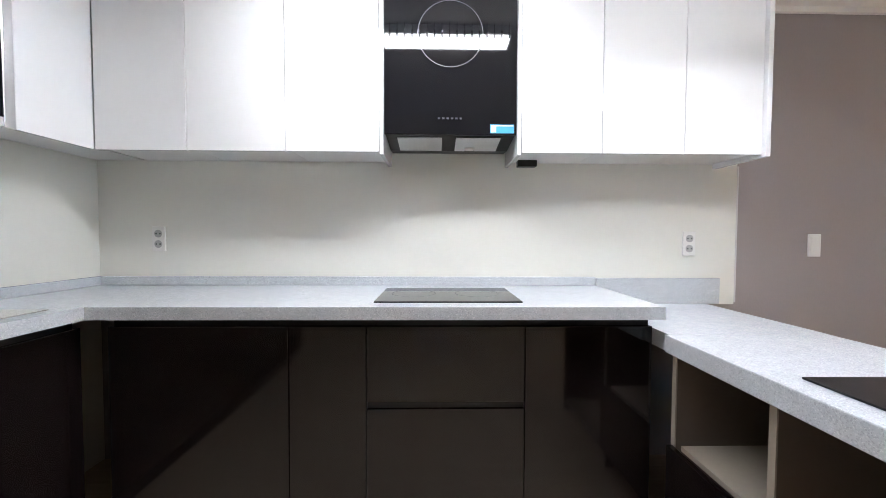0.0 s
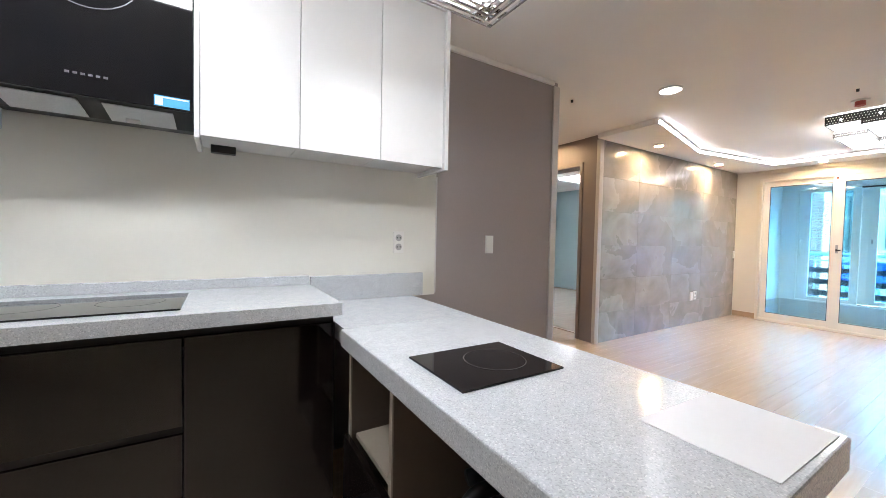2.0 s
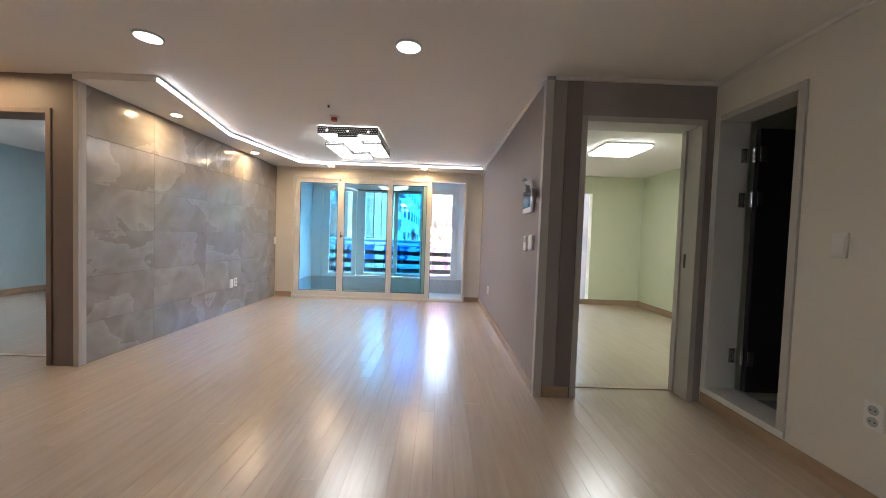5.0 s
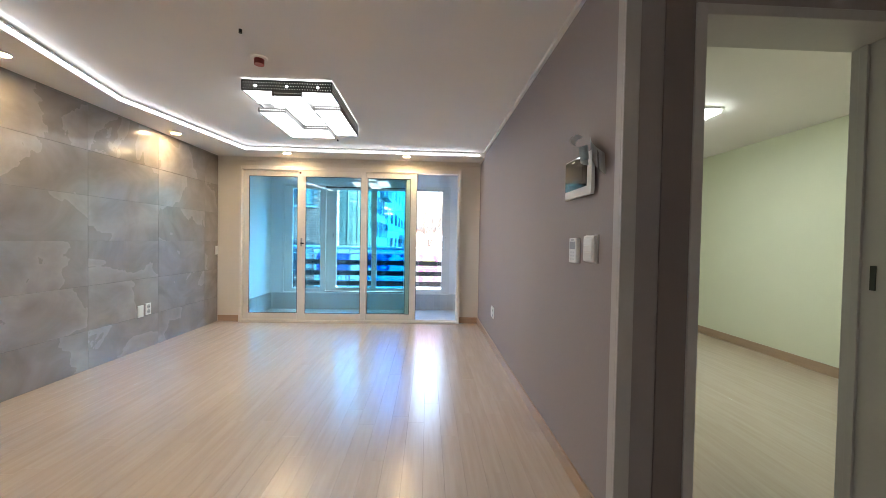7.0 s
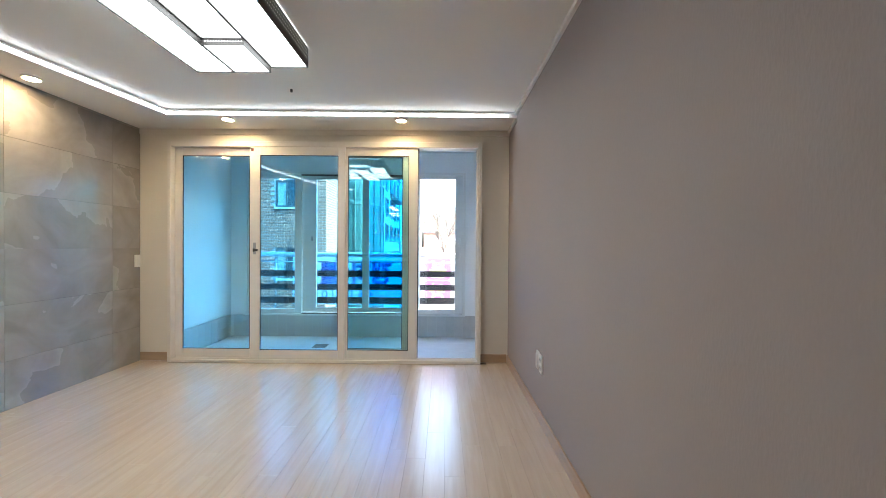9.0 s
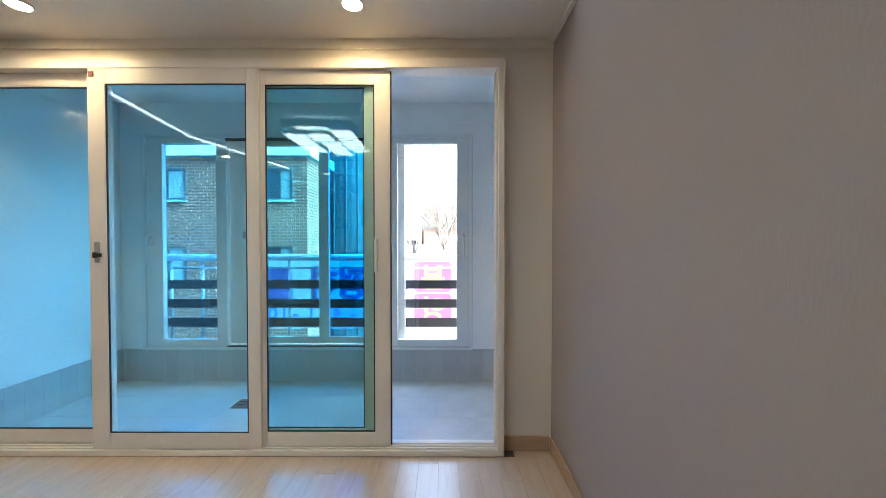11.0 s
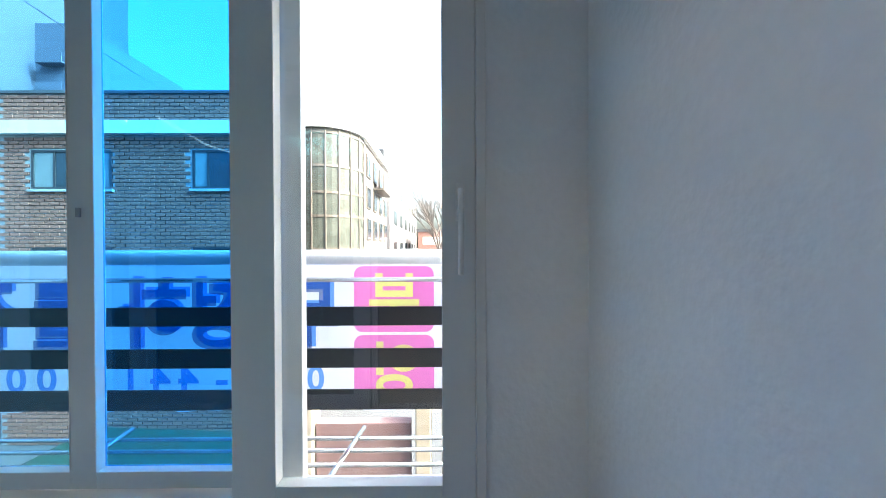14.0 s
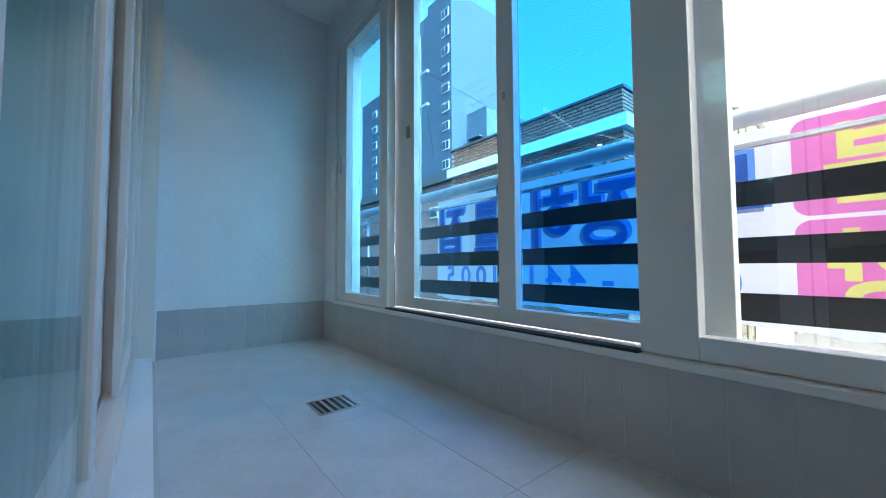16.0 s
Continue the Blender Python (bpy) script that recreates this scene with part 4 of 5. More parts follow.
# ---- sliding balcony door ----
SY0, SY1, SZ = 0.266, 3.212, 2.078
sd = thing("sliding_door", "cream plastic sliding balcony door, one leaf slid open", "sliding door", kind="structure")
part("frame_side", boxes((7.93, 8.03, SY0, SY0 + 0.035, 0, SZ), bevel=0.004), M["pvc"], sd)
part("frame_side", boxes((7.93, 8.03, SY1 - 0.035, SY1, 0, SZ), bevel=0.004), M["pvc"], sd)
part("frame_head", boxes((7.93, 8.03, SY0 + 0.035, SY1 - 0.035, SZ - 0.05, SZ), bevel=0.004), M["pvc"], sd)
part("frame_sill", boxes((7.93, 8.03, SY0 + 0.035, SY1 - 0.035, 0, 0.03), bevel=0.003), M["pvc"], sd)
for x in (7.945, 7.971, 7.998):
    part("track", boxes((x - 0.003, x + 0.003, SY0 + 0.04, SY1 - 0.04, 0.0302, 0.039)), M["pvc"], sd, "raised track rib")


def leaf_of(parent, name, x, y0, y1, z0, z1, rail, lo, hi, mat, pane, t=0.024, gasket=True):
    """A framed glass leaf in the plane x, with stile widths lo (at y0) and hi (at y1)."""
    lf = part(name, boxes((x - t / 2, x + t / 2, y0, y0 + lo, z0, z1), (x - t / 2, x + t / 2, y1 - hi, y1, z0, z1), (x - t / 2, x + t / 2, y0 + lo, y1 - hi, z0, z0 + rail), (x - t / 2, x + t / 2, y0 + lo, y1 - hi, z1 - rail, z1), bevel=0.0025), mat, parent)
    gx = x if gasket else x + t / 2 - 0.006
    g = part("pane", boxes((gx - 0.003, gx + 0.003, y0 + lo + 0.0005, y1 - hi - 0.0005, z0 + rail + 0.0005, z1 - rail - 0.0005)), pane, lf, "tinted glass pane")
    g.visible_shadow = False
    if gasket:
        a, b, c, d = y0 + lo, y1 - hi, z0 + rail, z1 - rail
        s = 0.006
        part("gasket", boxes((x - t / 2 + 0.002, x - 0.0035, a + 0.0005, a + s, c, d), (x - t / 2 + 0.002, x - 0.0035, b - s, b - 0.0005, c, d), (x - t / 2 + 0.002, x - 0.0035, a + s, b - s, c + 0.0005, c + s), (x - t / 2 + 0.002, x - 0.0035, a + s, b - s, d - s, d - 0.0005)), M["gasket"], lf, "dark rubber gasket")
    return lf


l1 = leaf_of(sd, "leaf", 7.999, 2.37, 3.176, 0.04, 2.03, 0.075, 0.095, 0.07, M["pvc"], M["teal_glass"])
l2 = leaf_of(sd, "leaf", 7.946, 1.545, 2.435, 0.04, 2.03, 0.08, 0.065, 0.092, M["pvc"], M["teal_glass"])
l3 = leaf_of(sd, "leaf", 7.972, 0.867, 1.60, 0.04, 2.03, 0.075, 0.082, 0.075, M["pvc"], M["teal_glass"])
l4 = leaf_of(sd, "leaf", 7.999, 0.91, 1.63, 0.04, 2.03, 0.08, 0.10, 0.08, M["pvc"], M["teal_glass"])
hd = part("handle", boxes((7.926, 7.9338, 2.378, 2.404, 1.02, 1.13), bevel=0.003), M["grey_plastic"], l2, "small grey latch handle")
part("lever", boxes((7.908, 7.9258, 2.384, 2.398, 1.045, 1.075), (7.902, 7.914, 2.350, 2.383, 1.05, 1.07), bevel=0.003), M["black"], hd, "dark thumb lever")
part("handle", boxes((7.936, 7.946, 0.932, 0.947, 0.97, 1.145), (7.946, 7.9598, 0.932, 0.947, 0.97, 0.988), (7.946, 7.9598, 0.932, 0.947, 1.127, 1.145), bevel=0.002), M["pvc_white"], l3, "white pull handle")
part("edge_seal", boxes((7.963, 7.982, 0.8605, 0.8667, 0.045, 2.025)), M["gasket"], l3, "black brush seal along the edge")
part("edge_seal", boxes((7.990, 8.008, 0.9035, 0.9097, 0.045, 2.025)), M["gasket"], l4, "black brush seal along the edge")
part("interlock", boxes((7.9582, 7.9865, 2.422, 2.434, 0.045, 2.025), bevel=0.001), M["pvc"], l2, "interlocking edge strip")
part("stopper", boxes((7.930, 7.9338, 2.40, 2.425, 1.985, 2.012), bevel=0.002), M["stopper"], l2, "small red-brown stopper")

for x in (7.958, 7.985, 8.012):
    part("jamb_rib", boxes((x - 0.004, x + 0.004, SY0 + 0.0352, SY0 + 0.045, 0.031, SZ - 0.051), bevel=0.001), M["pvc"], sd, "upright seal rib")

# ---- balcony ----
BX, BY0, BY1 = 9.065, 0.04, 3.27
setting("floor_balcony", boxes((8.0, 9.25, -0.1, 3.62, BALC - 0.2, BALC - 0.0015)), M["pale_grout"], "pale grey tiled balcony floor", "floor")
setting("wall_balcony_south", boxes((8.1, 9.25, BY0 - 0.12, BY0, BALC - 0.2, 2.5)), M["stucco"], "white textured balcony side wall", "wall")
setting("wall_balcony_north", boxes((8.1, 9.25, BY1, BY1 + 0.14, BALC - 0.2, 2.5)), M["stucco"], "white textured balcony side wall", "wall")
WY0, WY1, WZ0, WZ1 = 0.345, 3.09, 0.232, 2.02
setting("wall_balcony_window", boxes((BX, 9.25, BY0, BY1, BALC - 0.2, WZ0), (BX, 9.25, BY0, BY1, WZ1, 2.5), (BX, 9.25, BY0, WY0, WZ0, WZ1), (BX, 9.25, WY1, BY1, WZ0, WZ1)), M["stucco"], "white textured balcony wall round the window", "wall")
setting("wall_balcony_inner", boxes((8.101, 8.112, BY0, SY0, BALC, 2.3), (8.101, 8.112, SY1, BY1, BALC, 2.3), (8.101, 8.112, SY0, SY1, SZ, 2.3), (8.0, 8.1, SY0, SY1, BALC - 0.1, -0.001)), M["stucco"], "white textured wall round the sliding door", "wall")
setting("ceiling_balcony", boxes((8.112, BX, BY0, BY1, 2.28, 2.4)), M["stucco"], "white textured balcony ceiling", "ceiling")

win = thing("window_1", "white plastic sliding balcony window with tinted panes", "window", kind="structure")
part("window_frame", boxes((9.05, 9.215, WY0, WY0 + 0.03, WZ0, WZ1), bevel=0.003), M["pvc_white"], win)
part("window_frame", boxes((9.05, 9.215, WY1 - 0.03, WY1, WZ0, WZ1), bevel=0.003), M["pvc_white"], win)
part("window_frame", boxes((9.05, 9.215, WY0 + 0.03, WY1 - 0.03, WZ1 - 0.03, WZ1), bevel=0.003), M["pvc_white"], win)
part("window_sill", boxes((9.05, 9.215, WY0 + 0.03, WY1 - 0.03, WZ0, WZ0 + 0.022), bevel=0.003), M["pvc_white"], win)
# solid black strips stand in for the shade inside the open track
part("track_shade", boxes((9.055, 9.09, 1.10, 2.39, WZ0 + 0.0222, WZ0 + 0.03)), M["gasket"], win, "black strip as the shade in the open track")
part("track_shade", boxes((9.055, 9.09, 1.10, 2.39, WZ1 - 0.048, WZ1 - 0.0305)), M["gasket"], win, "black strip as the shade in the open track")
s1 = leaf_of(win, "sash", 9.092, 0.375, 1.10, 0.258, 2.0, 0.055, 0.1, 0.13, M["pvc_white"], M["clear_glass"], t=0.05, gasket=False)
s2 = leaf_of(win, "sash", 9.092, 2.39, 3.06, 0.258, 2.0, 0.055, 0.085, 0.135, M["pvc_white"], M["mid_glass"], t=0.05, gasket=False)
s3 = leaf_of(win, "sash", 9.155, 0.915, 1.643, 0.265, 2.0, 0.055, 0.075, 0.08, M["pvc_white"], M["blue_glass"], t=0.04, gasket=False)
s4 = leaf_of(win, "sash", 9.155, 1.644, 2.42, 0.265, 2.0, 0.055, 0.0015, 0.19, M["pvc_white"], M["pale_glass"], t=0.04, gasket=False)


def window_handle(y, parent):
    part("handle", tube([(9.06, y, 1.19), (9.03, y, 1.185), (9.015, y, 1.15), (9.01, y, 1.05), (9.018, y, 0.985), (9.03, y, 0.945)], 0.0085, 8), M["white_plastic"], parent, "grey-white curved handle", smooth=True)
    part("handle_base", boxes((9.055, 9.0665, y - 0.014, y + 0.014, 1.10, 1.21), bevel=0.003), M["white_plastic"], parent)


window_handle(0.42, s1)
window_handle(3.02, s2)
part("latch", boxes((9.122, 9.1345, 2.27, 2.29, 1.16, 1.22), bevel=0.003), M["grey_plastic"], s4, "small grey latch")
part("latch", boxes((9.125, 9.1345, 1.60, 1.612, 1.12, 1.15), bevel=0.002), M["grey_plastic"], s3, "small grey latch")

drain = thing("floor_drain", "square steel slotted drain grate in the balcony floor", "drain")
part("rim", boxes((8.545, 8.695, 1.925, 1.935, BALC, BALC + 0.004), (8.545, 8.695, 2.065, 2.075, BALC, BALC + 0.004), (8.545, 8.555, 1.935, 2.065, BALC, BALC + 0.004), (8.685, 8.695, 1.935, 2.065, BALC, BALC + 0.004)), M["steel"], drain)
part("well", boxes((8.555, 8.685, 1.935, 2.065, BALC - 0.003, BALC + 0.0005)), M["black"], drain)
for k in range(5):
    part("grate_bar", boxes((8.562 + k * 0.026, 8.574 + k * 0.026, 1.935, 2.065, BALC + 0.001, BALC + 0.0035)), M["steel"], drain)
tap = thing("wall_tap", "chrome cold water tap on the balcony wall", "tap")
tx, ty, tz = 8.56, BY0, 0.52
part("flange", rods(((tx, ty + 0.0005, tz), (tx, ty + 0.008, tz), 0.026), seg=20), M["chrome"], tap)
part("body", tube([(tx, ty + 0.008, tz), (tx, ty + 0.06, tz), (tx, ty + 0.085, tz - 0.012), (tx, ty + 0.095, tz - 0.05)], 0.011, 10), M["chrome"], tap, smooth=True)
part("stem", rods(((tx, ty + 0.05, tz), (tx, ty + 0.05, tz + 0.045), 0.008)), M["chrome"], tap)
part("cross_handle", rods(((tx - 0.028, ty + 0.05, tz + 0.05), (tx + 0.028, ty + 0.05, tz + 0.05), 0.006), ((tx, ty + 0.022, tz + 0.05), (tx, ty + 0.078, tz + 0.05), 0.006)), M["chrome"], tap)

# ---- outside the window: railing and banner ----
M["rail_paint"] = paint("pale_grey_rail", (0.62, 0.63, 0.65), 0.35, vary=0.05)
M["slat"] = paint("black_board", (0.012, 0.012, 0.013), 0.5, vary=0.2, scale=3, grain=40)
rail = thing("balcony_railing", "steel balcony railing with three black boards", "railing")
RX = 9.65
part("top_rail", rods(((RX, 0.2, 0.978), (RX, 3.9, 0.978), 0.034), seg=20), M["rail_paint"], rail, "thick pale grey tube", smooth=True)
part("rail", rods(((RX - 0.01, 0.2, 0.876), (RX - 0.01, 3.9, 0.876), 0.011)), M["steel"], rail, smooth=True)
for y in (0.43, 2.12, 2.98, 3.29, 3.75):
    part("post", rods(((RX, y, 0.0), (RX, y, 0.945), 0.014)), M["steel"], rail, smooth=True)
for z0, z1 in ((0.671, 0.756), (0.482, 0.568), (0.293, 0.384)):
    part("board", boxes((RX - 0.028, RX - 0.016, 0.22, 3.88, z0, z1), bevel=0.002), M["slat"], rail, "black board")
rk = thing("outdoor_rack", "steel bar rack outside below the window", "rack")
for k, x in enumerate((9.30, 9.38, 9.45, 9.53, 9.60)):
    part("bar", rods(((x, 0.15, 0.12 + 0.014 * k), (x, 3.8, 0.12 + 0.014 * k), 0.009)), M["steel"], rk, smooth=True)
for y in (0.95, 2.0, 3.1):
    part("strut", rods(((9.28, y, 0.10), (9.65, y - 0.12, 0.20), 0.012)), M["steel"], rk, smooth=True)

m, n, l, p = material("banner_cloth")
n.remove(p)
M["banner"] = m


def cloth(m, colour, through_colour, share=0.55):
    n, l = m.node_tree.nodes, m.node_tree.links
    d, t, mix, nz = n.new("ShaderNodeBsdfDiffuse"), n.new("ShaderNodeBsdfTranslucent"), n.new("ShaderNodeMixShader"), n.new("ShaderNodeTexNoise")
    d.inputs[0].default_value, t.inputs[0].default_value = (*colour, 1), (*through_colour, 1)
    nz.inputs["Scale"].default_value = 6
    mr = n.new("ShaderNodeMapRange")
    mr.inputs["To Min"].default_value, mr.inputs["To Max"].default_value = share - 0.05, share + 0.05
    l.new(nz.outputs["Fac"], mr.inputs["Value"])
    l.new(mr.outputs[0], mix.inputs[0])
    l.new(d.outputs[0], mix.inputs[1])
    l.new(t.outputs[0], mix.inputs[2])
    l.new(mix.outputs[0], n["Material Output"].inputs[0])


cloth(M["banner"], (0.76, 0.76, 0.78), (0.72, 0.72, 0.76))
for nm, c in (("print_blue", (0.22, 0.46, 1.0)), ("print_pink", (0.98, 0.30, 0.66)), ("print_yellow", (1.0, 0.97, 0.32)), ("print_shadow", (0.32, 0.38, 0.56))):
    mm, nn, ll, pp = material(nm)      # ink that tints the cloth
    nn.remove(pp)
    ink, coat_of, mix = nn.new("ShaderNodeBsdfTransparent"), nn.new("ShaderNodeBsdfDiffuse"), nn.new("ShaderNodeMixShader")
    ink.inputs[0].default_value, coat_of.inputs[0].default_value, mix.inputs[0].default_value = (*c, 1), (*c, 1), 0.12
    ll.new(ink.outputs[0], mix.inputs[1])
    ll.new(coat_of.outputs[0], mix.inputs[2])
    ll.new(mix.outputs[0], nn["Material Output"].inputs[0])
    M[nm] = mm
ban = thing("banner", "white cloth advertising banner with pink and blue lettering seen from behind", "banner")
BNX = 9.695
bm = bmesh.new()
cols = 60
grid = []
for i in range(cols + 1):
    y = 0.43 + (2.76 - 0.43) * i / cols
    sag = 0.006 * math.sin(i * 0.55) + 0.004 * math.sin(i * 1.3)
    grid.append([bm.verts.new((BNX + 0.006 * math.sin(i * 0.4 + z * 3), y, z + (sag if z < 0.5 else 0))) for z in (0.262, 0.44, 0.61, 0.78, 0.942)])
for a, b in zip(grid, grid[1:]):
    for k in range(4):
        bm.faces.new((a[k], b[k], b[k + 1], a[k + 1]))
part("sheet", bm, M["banner"], ban, "white cloth")


def rounded(y0, y1, z0, z1, r, x0, x1):
    pts = []
    for cy, cz, a0 in ((y1 - r, z1 - r, 0), (y0 + r, z1 - r, 90), (y0 + r, z0 + r, 180), (y1 - r, z0 + r, 270)):
        for k in range(6):
            q = radians(a0 + 18 * k)
            pts.append((cy + r * math.cos(q), cz + r * math.sin(q)))
    return extruded(pts, x0, x1, "x")


def flat_letters(text, y, z, size, x, stretch=1.0, depth=0.0):
    """Letters that read from outside, so mirrored from within."""
    cu = bpy.data.curves.new("lettering", "FONT")
    cu.body, cu.size, cu.offset, cu.extrude = text, size, size * (0.034 if size > 0.3 else 0.022), depth
    cu.align_x = "CENTER"
    ob = new("lettering_source", cu)
    bpy.context.view_layer.update()
    me = bpy.data.meshes.new_from_object(ob.evaluated_get(bpy.context.evaluated_depsgraph_get()))
    bpy.data.objects.remove(ob)
    bpy.data.curves.remove(cu)
    me.transform(Matrix(((0, 0, 1, x), (stretch, 0, 0, y), (0, 1, 0, z), (0, 0, 0, 1))))
    me.name = "lettering"
    me.materials.clear()
    return me


def lettering(text, y, z, size, mat, x, stretch=1.0):
    me = flat_letters(text, y, z, size, x, stretch)
    me.materials.append(mat)
    ob = new("lettering", me)
    ob.parent = ban
    return ob


def pink_block(z0, z1, text, tz):
    """A pink rounded block with its letter left free of pink."""
    blank = new("blank", mesh_of("blank", rounded(0.51, 0.882, z0, z1, 0.04, BNX - 0.0140, BNX - 0.0125), M["print_pink"]))
    knife = new("knife", flat_letters(text, 0.695, tz, 0.27, BNX - 0.013, 1.0, 0.01))
    cut = blank.modifiers.new("cut", "BOOLEAN")
    cut.object, cut.operation, cut.solver = knife, "DIFFERENCE", "EXACT"
    bpy.context.view_layer.update()
    me = bpy.data.meshes.new_from_object(blank.evaluated_get(bpy.context.evaluated_depsgraph_get()))
    bpy.data.objects.remove(blank)
    bpy.data.objects.remove(knife)
    bm = bmesh.new()
    bm.from_mesh(me)
    bmesh.ops.delete(bm, geom=[f for f in bm.faces if f.calc_center_median().x > BNX - 0.0139], context="FACES")
    part("pink_block", bm, M["print_pink"], ban, "pink printed block")


pink_block(0.628, 0.935, "\ubd84", 0.68)
pink_block(0.30, 0.615, "\uc591", 0.355)
lettering("\ubd84", 0.695, 0.68, 0.27, M["print_yellow"], BNX - 0.0145)
lettering("\uc591", 0.695, 0.355, 0.27, M["print_yellow"], BNX - 0.0145)
for ch, y in (("\ub450", 1.085), ("\uc815", 1.485), ("\ud558", 1.79), ("\ub97c", 2.215), ("\uc9d1", 2.575)):
    lettering(ch, y + 0.02, 0.587, 0.34, M["print_shadow"], BNX - 0.0135)
    lettering(ch, y, 0.60, 0.34, M["print_blue"], BNX - 0.0145)
lettering("0", 1.06, 0.36, 0.16, M["print_blue"], BNX - 0.0145)
for ch, y in (("-", 1.495), ("4", 1.65), ("4", 1.78), ("1", 1.915), ("-", 2.07), ("1", 2.185), ("0", 2.30), ("0", 2.44), ("5", 2.59)):
    lettering(ch, y, 0.36, 0.17, M["print_blue"], BNX - 0.0145, 1.1)
cord = single("tie_cord", tube([(RX - 0.03 + 0.012 * math.sin(i * 2.1), 0.40 + 0.05 * math.sin(i * 0.9), 0.93 - 0.012 * i) for i in range(20)], 0.003, 6), M["paper"], "white tangled cord tied round the rail post", "cord")

# ---- outside: ground and houses ----
GR = -3.3
M["asphalt"] = paint("asphalt", (0.055, 0.055, 0.057), 0.9, vary=0.25, scale=0.6, grain=20, bump=0.2)
M["brick"] = paint("brown_brick", (0.24, 0.10, 0.065), 0.85, vary=0.25, scale=4, grain=40, bump=0.2, rnd=0.5)
M["mortar"] = paint("pale_mortar", (0.42, 0.39, 0.36), 0.95, vary=0.15)
M["white_stone"] = paint("white_painted_concrete", (0.72, 0.72, 0.70), 0.7, vary=0.08, scale=2)
M["dark_pane"] = paint("dark_window_glass", (0.03, 0.04, 0.05), 0.05, vary=0.3, scale=0.8, grain=4, bump=0)
# side panes: the sky's pale reflection is put into the base colour
M["pale_pane"] = paint("pane_painted_sky_reflection", (0.20, 0.22, 0.21), 0.08, vary=0.2, scale=1.5, grain=6, bump=0)
M["dark_frame"] = paint("dark_window_frame", (0.04, 0.035, 0.035), 0.5)
M["tower"] = paint("dark_blue_painted_concrete", (0.055, 0.075, 0.115), 0.8, vary=0.08, scale=0.3)
M["tower_pale"] = paint("pale_blue_painted_concrete", (0.08, 0.11, 0.16), 0.8, vary=0.08, scale=0.3)
M["maroon"] = paint("maroon_render", (0.17, 0.10, 0.095), 0.85, vary=0.12, scale=1)
M["roof_dark"] = paint("dark_roof", (0.06, 0.06, 0.065), 0.8)
M["bark"] = paint("grey_bark", (0.12, 0.095, 0.08), 0.95, vary=0.25, scale=4, grain=50, bump=0.3)
M["concrete"] = paint("grey_concrete", (0.36, 0.35, 0.33), 0.9, vary=0.12)
M["curtain_glass"] = paint("reflective_curtain_glass", (0.06, 0.064, 0.053), 0.28, vary=0.45, scale=1.3, grain=5, bump=0, spec=0.3)
M["pale_render"] = paint("pale_render", (0.21, 0.187, 0.175), 0.85, vary=0.1, scale=1.2)
M["bronze"] = paint("bronze_mullion", (0.13, 0.11, 0.09), 0.4, metal=0.5)
M["red_brick"] = paint("red_brick_far", (0.27, 0.14, 0.11), 0.9, vary=0.2, scale=3, grain=12)

setting("ground", boxes((9.25, 900, -700, 700, GR - 0.3, GR)), M["asphalt"], "grey asphalt street ground", "ground")
setting("house_wall_outside", boxes((8.31, 9.2, -6.0, -2.02, GR, 6.0), (8.31, 9.2, -1.50, -0.07, GR, 6.0), (8.13, 9.2, 3.62, 9.0, GR, 0.5), (8.0, 9.2, -0.07, 3.62, GR, BALC - 0.201)), M["concrete"], "outer wall of the apartment house", "wall")

bb = thing("brick_house", "brown brick house with a white roof band and dark windows", "house")
HXF, HY0, HY1, HTOP = 16.0, 4.30, 10.12, 4.37
WINS = [(7.63, 9.37, 2.30, 3.15), (4.72, 5.88, 2.30, 3.15), (7.63, 9.37, 0.05, 1.03), (4.72, 5.88, 0.05, 1.03)]
bw = part("wall", boxes((HXF + 0.03, 18.0, HY0 + 0.03, HY1, GR, HTOP)), M["mortar"], bb, "brown brick wall with pale joints")
part("roof", boxes((HXF + 0.1, 18.0, HY0 + 0.1, HY1, HTOP + 0.001, HTOP + 0.05)), M["roof_dark"], bb)
part("coping", boxes((HXF - 0.03, 18.05, HY0 - 0.03, HY0 + 0.12, HTOP, HTOP + 0.06), (HXF - 0.03, HXF + 0.12, HY0 + 0.12, HY1 + 0.03, HTOP, HTOP + 0.06)), M["roof_dark"], bb, "thin dark coping")
part("band", boxes((HXF - 0.12, HXF + 0.03, HY0 - 0.12, HY1 + 0.1, 3.48, 3.755), (HXF + 0.03, 18.0, HY0 - 0.12, HY0 + 0.02, 3.48, 3.755)), M["white_stone"], bb, "white projecting band")
